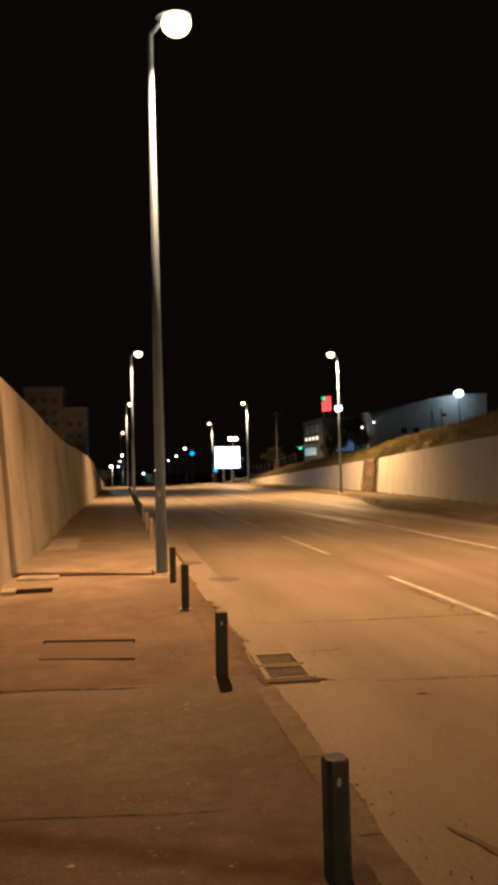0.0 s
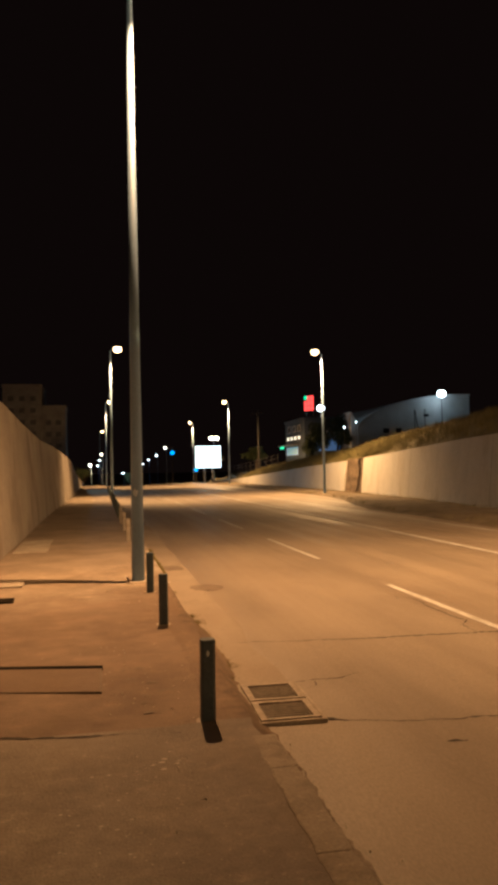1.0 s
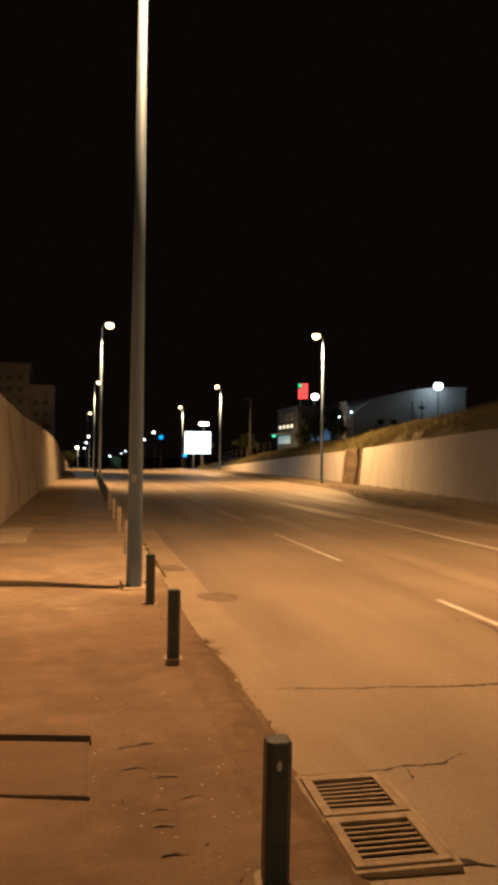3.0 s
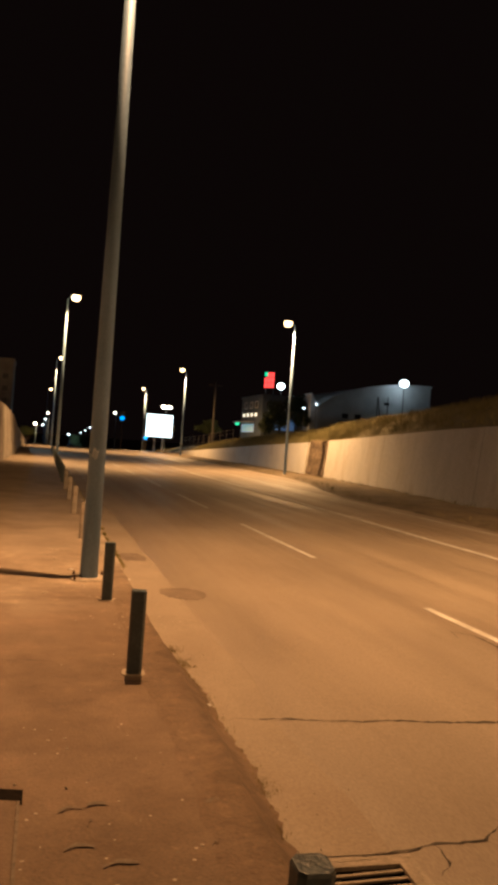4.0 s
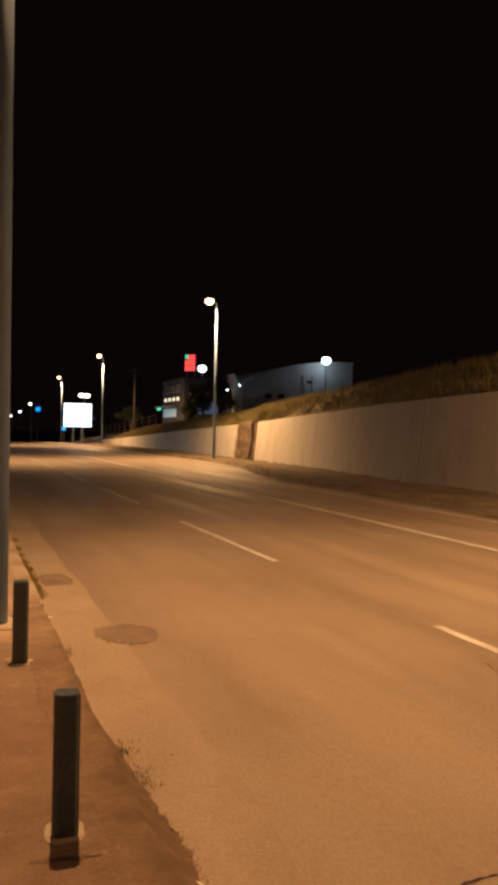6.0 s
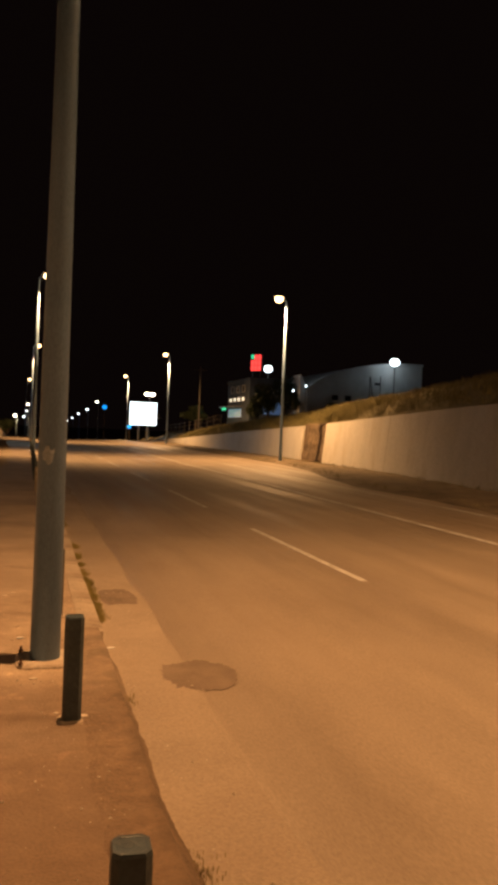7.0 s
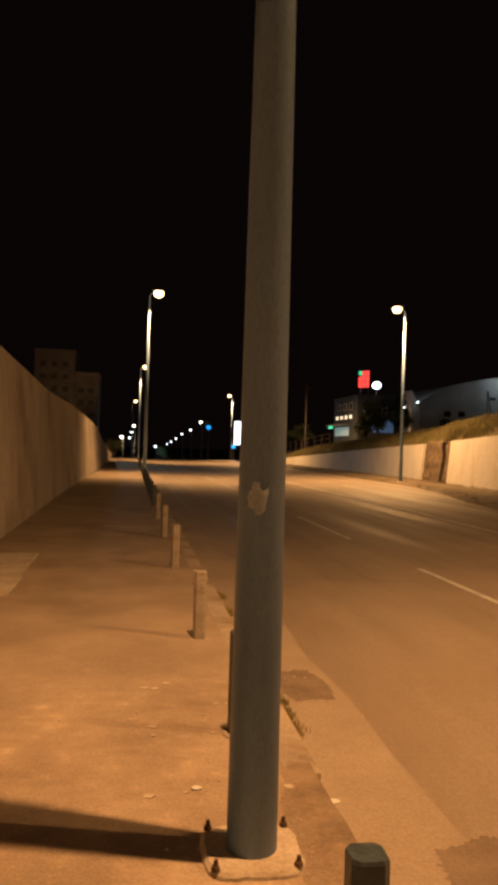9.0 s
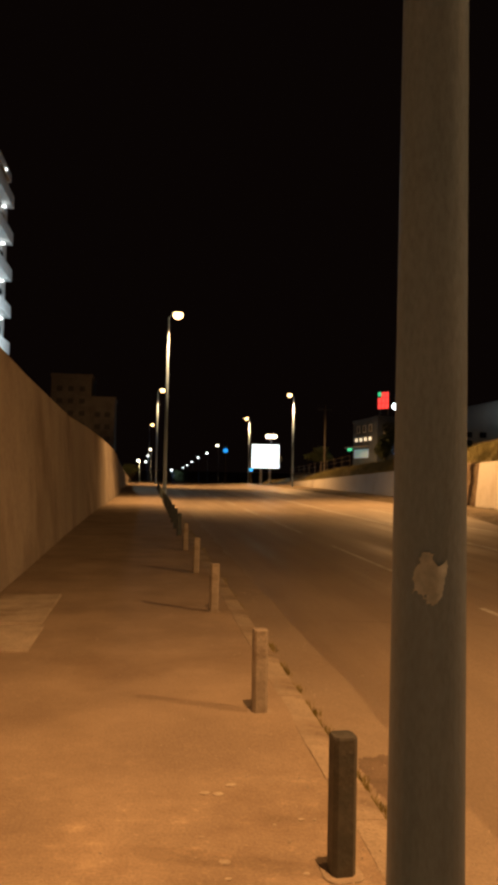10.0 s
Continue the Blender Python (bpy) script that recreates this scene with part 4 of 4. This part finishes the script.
for x, y, z, r, k in ((0.43, 8.58, -0.117, 0.035, 201), (0.39, 12.95, -0.117, 0.026, 202), (-1.03, 2.63, 0.006, 0.014, 203), (-0.28, 12.88, 0.004, 0.02, 204)):
    tagged(part("paper_scrap", chip(bmesh.new(), x, y, z, r, k), WHITE), "small crumpled white paper scrap on the ground", "litter", "paper litter")


# ---- trees and shrubs ----
def leaves(bm_list, centre, rx, ry, rz, count, size, rnd):
    verts, faces = bm_list
    for _ in range(count):
        while True:
            p = Vector((rnd.uniform(-1, 1), rnd.uniform(-1, 1), rnd.uniform(-1, 1)))
            if p.length < 1 and noise.noise(p * 2.3 + Vector(centre)) > -0.22:
                break
        p = Vector((centre[0] + p.x * rx, centre[1] + p.y * ry, centre[2] + p.z * rz))
        a = Vector((rnd.gauss(0, 1), rnd.gauss(0, 1), rnd.gauss(0, 1))).normalized()
        b = a.orthogonal().normalized()
        s = size * rnd.uniform(0.5, 1.3)
        i = len(verts)
        verts += [tuple(p - a * s), tuple(p + b * s * 0.5), tuple(p + a * s), tuple(p - b * s * 0.5)]
        faces.append((i, i + 1, i + 2, i + 3))


def tree(x, y, z, h, r, seed, label="dark leafy tree beside the buildings"):
    rnd = random.Random(seed)
    th = empty("tree", pose(x, y, z), label, "tree", "dark trees")
    bm = rod((0, 0, -0.3), (0.1, 0, h * 0.45), 0.04 * h, 0.022 * h, 9)
    for k in range(5):
        a = k * 1.257 + rnd.uniform(-0.4, 0.4)
        rod((0.1, 0, h * rnd.uniform(0.3, 0.45)), (r * 0.6 * math.cos(a), r * 0.6 * math.sin(a), h * rnd.uniform(0.55, 0.8)), 0.016 * h, 0.006 * h, 6, bm)
    part("trunk", bm, BARK, th)
    data = ([], [])
    for k in range(9):
        a, d = rnd.uniform(0, 6.28), r * rnd.uniform(0.1, 0.65)
        leaves(data, (d * math.cos(a), d * math.sin(a), h * rnd.uniform(0.45, 0.88)), r * 0.5, r * 0.5, h * 0.17, 260, 0.16, rnd)
    raw("crown", data[0], data[1], LEAF, th)
    return th


def shrub(x, y, z, r, h, seed):
    rnd = random.Random(seed)
    th = empty("shrub", pose(x, y, z), "dark unlit shrub hanging over the wall top", "shrub", "shrubs above the wall")
    bm = rod((0, 0, -0.3), (0, 0, h * 0.5), 0.05, 0.025, 6)
    part("stem", bm, BARK, th)
    data = ([], [])
    for k in range(5):
        leaves(data, (rnd.uniform(-r, r) * 0.5, rnd.uniform(-r, r) * 0.5, h * rnd.uniform(0.3, 0.7)), r * 0.6, r * 0.6, h * 0.4, 200, 0.08, rnd)
    raw("foliage", data[0], data[1], LEAF, th)
    return th


for k, (y, r, h) in enumerate([(22.5, 0.4, 0.35), (26.0, 0.5, 0.45), (28.5, 0.5, 0.5), (31.0, 0.6, 0.6), (33.5, 0.6, 0.5), (37, 0.6, 0.5), (44, 0.7, 0.5)]):
    shrub(lerp(y, LEFT_X) - 1.15, y, lerp(y, LEFT_TOP) - 0.3, r * 0.8, h * 0.8, 40 + k)


# ---- buildings ----
def windows(parent, xs, zs, y, w, h, mat, depth=0.12, frame_mat=None):
    """Windows facing -y: a frame standing proud, and a pane set back in it."""
    for x in xs:
        for z in zs:
            bm = bmesh.new()
            t = 0.07
            for a, b, c, d in ((x - w / 2, x - w / 2 + t, z, z + h), (x + w / 2 - t, x + w / 2, z, z + h), (x - w / 2 + t, x + w / 2 - t, z, z + t), (x - w / 2 + t, x + w / 2 - t, z + h - t, z + h)):
                box(a, b, y - depth, y + 0.05, c, d, 0, bm)
            fr = part("window", bm, frame_mat or WHITE, parent)
            part("pane", box(x - w / 2 + t, x + w / 2 - t, y - 0.03, y + 0.02, z + t, z + h - t), mat, fr)


def hall():
    th = empty("sports_hall", pose(0, 98.0, 0), "large white hall with a curved roof lit by a yard lamp", "hall")
    arc = [(48.5 - 16.0 * math.cos(radians(a)), 5.5 + 5.7 * math.sin(radians(a))) for a in spread(3, 93.2, 30)]
    bm = bmesh.new()
    rows = [[bm.verts.new((x, y, z)) for x, z in arc] for y in (0, 34)]
    low = [[bm.verts.new((x, y, 1.5)) for x in (arc[0][0], arc[-1][0])] for y in (0, 34)]
    for k in (0, 1):
        bm.faces.new(rows[k] + [low[k][1], low[k][0]])
    bm.faces.new((rows[0][0], rows[1][0], low[1][0], low[0][0]))
    bm.faces.new((rows[0][-1], rows[1][-1], low[1][1], low[0][1]))
    part("wall", bm, FACADE, th)
    bm = bmesh.new()
    for y0, y1 in ((-0.35, 34.3),):
        up = [[bm.verts.new((x, y, z + 0.22)) for x, z in arc] for y in (y0, y1)]
        dn = [[bm.verts.new((x, y, z + 0.01)) for x, z in arc] for y in (y0, y1)]
        for i in range(len(arc) - 1):
            bm.faces.new((up[0][i], up[0][i + 1], up[1][i + 1], up[1][i]))
            bm.faces.new((dn[0][i], dn[0][i + 1], dn[1][i + 1], dn[1][i]))
            bm.faces.new((up[0][i], up[0][i + 1], dn[0][i + 1], dn[0][i]))
    part("roof", bm, FACADE, th)
    windows(th, (37.2, 39.0), (6.1,), 0, 1.0, 0.8, DARK_GLASS, 0.04)
    windows(th, (43.0,), (8.3,), 0, 0.9, 0.5, DARK_GLASS, 0.04)
    return th


hall()


def side_windows(parent, ys, zs, x, w, h, mat):
    """Windows facing -x, like those of windows()."""
    for y in ys:
        for z in zs:
            bm = bmesh.new()
            t = 0.08
            for a, b, c, d in ((y - w / 2, y - w / 2 + t, z, z + h), (y + w / 2 - t, y + w / 2, z, z + h), (y - w / 2 + t, y + w / 2 - t, z, z + t), (y - w / 2 + t, y + w / 2 - t, z + h - t, z + h)):
                box(x - 0.1, x + 0.05, a, b, c, d, 0, bm)
            fr = part("window", bm, WHITE, parent)
            part("pane", box(x - 0.03, x + 0.02, y - w / 2 + t, y + w / 2 - t, z + t, z + h - t), mat, fr)


def sign_building():
    th = empty("shop_building", pose(0, 96.4, 0), "two-storey grey building with a lit red roof sign", "building")
    part("wall", box(25.4, 30.4, 0, 10.4, 0.2, 8.0), FACADE_GREY, th)
    part("parapet", box(25.3, 30.5, -0.1, 10.5, 8.0, 8.3), FACADE_GREY, th)
    side_windows(th, (2.6, 4.6, 6.6, 8.6), (5.5,), 25.4, 1.3, 0.55, WINDOW_WARM)
    side_windows(th, (2.6, 5.2, 7.8), (6.6,), 25.4, 1.2, 0.9, DARK_GLASS)
    windows(th, (26.6, 28.0, 29.4), (6.2,), 0, 0.9, 0.9, DARK_GLASS, 0.1)
    # Glowing sheet added for the blue light on the lower front wall.
    part("shop_panel", box(27.1, 30.1, -0.04, 0.02, 3.9, 5.35), BLUE_PANEL, th, "dim blue glowing panel low on the shop front")
    part("canopy", box(24.2, 25.4, 3.0, 10.2, 4.75, 4.9), ROOF, th)
    part("shop_panel", box(25.36, 25.42, 3.4, 9.8, 3.5, 4.6), WINDOW_COLD, th, "lit cold shop window")
    part("green_light", box(24.14, 24.2, 6.5, 8.5, 4.4, 4.7), SIGN_GREEN, th, "small lit green sign")
    return th


sign_building()


def roof_sign():
    th = empty("roof_sign", pose(26.1, 96.2, 8.3, 0, 0, -55), "lit red roof sign with a green corner on steel posts", "sign")
    for x in (-0.6, 0.6):
        part("post", box(x - 0.05, x + 0.05, -0.05, 0.05, 0, 0.9), DARK_STEEL, th)
    part("board", box(-0.84, 0.84, -0.1, 0.1, 0.75, 2.9, 0.03), DARK_STEEL, th)
    for k, z in enumerate((0.85, 1.5, 2.15)):
        for j in range(3):
            x = -0.75 + j * 0.53
            if k == 2 and j == 0:
                part("green_bar", box(x, x + 0.42, -0.16, -0.1, z + 0.15, z + 0.62, 0.01), SIGN_GREEN, th, "lit green bar")
            else:
                part("red_bar", box(x, x + 0.42, -0.16, -0.1, z, z + 0.58, 0.01), SIGN_RED, th, "lit red bar")
    return th


roof_sign()


def yard_lamp(x, y, z0, z1, r, name, label):
    th = empty(name, pose(x, y, z0), label, "lamp", "white yard lamps")
    part("pole", rod((0, 0, -0.5), (0, 0, z1 - z0 - 0.3), 0.07, 0.05, 12), DARK_STEEL, th)
    part("hood", rod((0, 0, z1 - z0 + r * 0.7), (0, 0, z1 - z0 + r * 1.0), r * 0.8, r * 0.3, 16), DARK_STEEL, th)
    part("globe", ball((0, 0, z1 - z0), r, r, r * 0.85), GLOBE, th, "glowing white globe", smooth=True)
    return th


yard_lamp(44.4, 96.0, 4.0, 11.3, 0.6, "yard_lamp", "white glowing yard lamp on a dark post")
yard_lamp(27.9, 97.2, 8.0, 9.55, 0.5, "yard_lamp", "white glowing flood lamp beside the red sign")

for x, z in ((29.95, 7.15), (28.45, 6.55)):
    th = empty("yard_spot", pose(x, 89.2, bank_z(x, 89.2)), "small cold spot lamp on a thin post among trees", "lamp", "small yard lamps")
    hh = z - bank_z(x, 89.2)
    part("post", rod((0, 0, -0.2), (0, 0, hh), 0.035, 0.03, 8), DARK_STEEL, th)
    part("head", ball((0, -0.06, hh), 0.10, 0.09, 0.09, u=10, v=8), GLOBE, th, "lit lamp head")

# white pointed block in the yard, standing in for a triangular pennant
th = empty("white_pennant", pose(31.85, 90.0, 0), "white pointed block in the place of a triangular pennant", "kiosk")
bm = bmesh.new()
v = [bm.verts.new(p) for p in ((-2.3, 0, 2), (-1.3, 0, 2), (-1.3, 0, 6.7), (-2.2, 0, 8.5), (-2.3, 0, 8.5))]
w = [bm.verts.new((q.co.x, 3.0, q.co.z)) for q in v]
bm.faces.new(v)
bm.faces.new(w)
for i in range(5):
    bm.faces.new((v[i], v[(i + 1) % 5], w[(i + 1) % 5], w[i]))
part("wall", bm, FACADE, th)

for k, (x, y, z, h, r) in enumerate([(28.4, 92, 2.4, 5.9, 1.9), (29.7, 91, 2.6, 4.2, 1.2), (34.8, 93, 3.2, 2.6, 1.0), (26.4, 92, 2.0, 5.4, 1.6), (25.6, 94.2, 1.8, 4.4, 1.1), (20.5, 104, 1.8, 3.0, 2.0), (18.0, 128, 0.6, 3.4, 2.0), (7.5, 236, -4.0, 5.4, 2.4), (10.5, 262, -4.3, 6.5, 3.0), (-5.0, 186, -3.0, 6.0, 2.6)]):
    tree(x, y, z, h, r, 70 + k)

for x, y, lean in ((33.6, 80.0, 0.0), (34.9, 80.2, 0.0), (33.95, 80.2, 0.7)):
    th = empty("fence_post", pose(x, y, bank_z(x, y)), "dark steel fence post on the embankment", "fence post", "fence posts")
    part("post", rod((lean * 0.6, 0, -0.3), (-lean * 0.3, 0, 4.2), 0.06, 0.05, 8), DARK_STEEL, th)

# far fence on the embankment edge
th = empty("wire_fence", pose(0, 0, 0), "dark wire fence along the embankment top", "fence")
ys = spread(84, 116, 10)
for y in ys:
    part("post", rod((18.9, y, bank_z(18.9, y) - 0.2), (18.9, y, bank_z(18.9, y) + 1.5), 0.035, 0.03, 6), DARK_STEEL, th)
for h in (0.5, 1.0, 1.45):
    bm = bmesh.new()
    for a, b in zip(ys, ys[1:]):
        rod((18.9, a, bank_z(18.9, a) + h), (18.9, b, bank_z(18.9, b) + h), 0.012, 0.012, 5, bm)
    part("wire", bm, DARK_STEEL, th)

# utility pole
th = empty("utility_pole", pose(19.6, 98.0, 1.0), "dark timber utility pole with one crossarm", "pole")
part("pole", rod((0, 0, -0.5), (0, 0, 8.4), 0.11, 0.08, 10), DARK_STEEL, th)
part("crossarm", box(-0.85, 0.85, -0.05, 0.05, 7.9, 8.02), DARK_STEEL, th)


def billboard():
    th = empty("billboard", pose(16.3, 122.0, 0.0), "large brightly lit white billboard on a steel leg", "billboard")
    part("frame", box(-2.12, 2.12, 0.0, 0.35, 2.0, 5.62, 0.04), DARK_STEEL, th)
    part("poster", box(-2.02, 2.02, -0.06, 0.0, 2.1, 5.52), PANEL, th, "glowing white poster panel")
    part("leg", box(-0.75, -0.45, 0.05, 0.35, -0.8, 2.0), WHITE, th)
    part("leg", box(0.55, 0.85, 0.05, 0.35, -0.8, 2.0), WHITE, th)
    return th


billboard()
th = empty("twin_lamp", pose(19.2, 135.0, -0.6), "twin-headed white street lamp behind the billboard", "street lamp", "far street lamps")
part("pole", rod((0, 0, 0), (0, 0, 7.7), 0.09, 0.06, 10), STEEL, th)
part("crossarm", rod((-0.7, 0, 7.7), (0.7, 0, 7.7), 0.04, 0.04, 8), STEEL, th)
for sx in (-1, 1):
    part("globe", ball((sx * 0.45, 0, 7.95), 0.45, 0.3, 0.3, u=12, v=8), glow("lit_warm_globe", (1, 0.86, 0.62), 12), th, "glowing lamp head")
# Added to light the far trees; no lamp head stands at this spot.
lamp("far_light", (8.6, 231.0, 1.8), 900, LED, 0.3)
COOL_HEAD = glow("lit_pale_head", (0.9, 0.97, 1.0), 5)
WARM_HEAD = glow("lit_pale_warm_head", (1.0, 0.88, 0.66), 6)
for x, y, z, mat in ((14.2, 175, 6.94, WARM_HEAD), (15.2, 217, 6.14, COOL_HEAD), (15.6, 260, 5.6, COOL_HEAD), (16.2, 305, 4.6, COOL_HEAD), (16.6, 350, 3.6, COOL_HEAD), (17.0, 400, 2.6, COOL_HEAD),
                     (-2.67, 180, 3.35, COOL_HEAD), (-0.1, 182, 5.9, WARM_HEAD), (-0.5, 215, 5.0, COOL_HEAD), (6.2, 230, 1.4, COOL_HEAD), (-1.2, 250, 3.8, COOL_HEAD)):
    th = empty("far_lamp", pose(x, y, dip(y) - 0.3), "small distant street lamp with a pale lit head", "street lamp", "far street lamps")
    hh = z - dip(y) + 0.3
    part("pole", rod((0, 0, 0), (0, 0, hh), 0.09, 0.06, 8), STEEL, th)
    part("head", ball((-0.30, 0, hh), 0.33, 0.27, 0.26, u=12, v=8), mat, th, "glowing lamp head")

for x, y, z, s in ((13.2, 150, 5.25, 0.4), (15.95, 135, 1.83, 0.32)):
    th = empty("traffic_light", pose(x, y, dip(y) - 0.2), "traffic light showing blue-green", "traffic light", "traffic lights")
    hh = z - dip(y) + 0.2
    part("post", rod((0, 0, 0), (0, 0, hh - 0.3), 0.07, 0.06, 8), DARK_STEEL, th)
    part("case", box(-s, s, 0.02, 0.4, hh - 0.5, hh + 1.2, 0.04), DARK_STEEL, th)
    part("lens", ball((0, 0, hh), s * 1.15, 0.12, s, u=14, v=8), SIGNAL, th, "glowing blue-green lens")


def flats(x0, x1, y, z1, depth, label, lit):
    th = empty("apartment_building", pose(0, y, 0), label, "apartment building")
    part("wall", box(x0, x1, 0, depth, -3, z1), FACADE_TAN if not lit else FACADE, th)
    part("parapet", box(x0 - 0.2, x1 + 0.2, -0.2, depth + 0.2, z1, z1 + 0.7), FACADE_TAN if not lit else FACADE, th)
    return th


b = flats(-24.5, -15.0, 200, 23.6, 14, "dim seven-storey apartment building above the wall", False)
windows(b, (-22.5, -19.8, -17.1), [2.0 + 3.0 * k for k in range(7)], 0, 1.5, 1.4, DIM_PANE, 0.1, FACADE_TAN)
b = flats(-15.0, -9.3, 201.5, 18.4, 12, "dim lower apartment building beside a taller one", False)
windows(b, (-13.4, -11.0), [2.0 + 3.0 * k for k in range(5)], 0, 1.5, 1.4, DIM_PANE, 0.1, FACADE_TAN)
b = flats(-30.0, -13.1, 64, 25.6, 12.5, "tall apartment building with coldly lit balconies", True)
for k in range(8):
    z = 1.6 + 3.05 * k
    part("balcony", box(-13.1, -12.4, 1.5, 11.5, z, z + 0.16), FACADE, b)
    part("balcony_rail", box(-12.46, -12.4, 1.5, 11.5, z + 0.16, z + 1.0), WHITE, b)
    for y in (3.0, 10.0):
        part("balcony_lamp", ball((-12.9, y, z + 2.75), 0.16, 0.22, 0.1, u=10, v=6), COOL_HEAD, b, "lit balcony lamp")
    for y in (2.6, 6.5, 10.3):
        part("balcony_door", box(-13.13, -13.06, y - 0.6, y + 0.6, z + 0.2, z + 2.2), DARK_GLASS, b)

# ---- kerb stones, piece by piece ----
kerb = ribbon("kerb", lambda y: [(0.155, -0.02), (0.155, -0.16), (0.32, -0.16), (0.32, -0.02)], [13.1, 110], PAVING)
tagged(kerb, "row of worn concrete kerb stones with dirty joints", "kerb", kind="structure")
bm = box(-0.0875, 0.0875, -0.4975, 0.4975, -0.16, 0.002, 0.009)
mesh = bpy.data.meshes.new("kerb_stone")
bm.to_mesh(mesh)
bm.free()
mesh.materials.append(KERB)
for k in range(13, 108):
    y = k + 0.5
    share("kerb_stone", mesh, kerb, pose(0.2475 + random.uniform(-0.006, 0.006), y, random.uniform(-0.006, 0.002), random.uniform(-0.3, 0.3), random.uniform(-0.4, 0.4), random.uniform(-0.3, 0.3)))
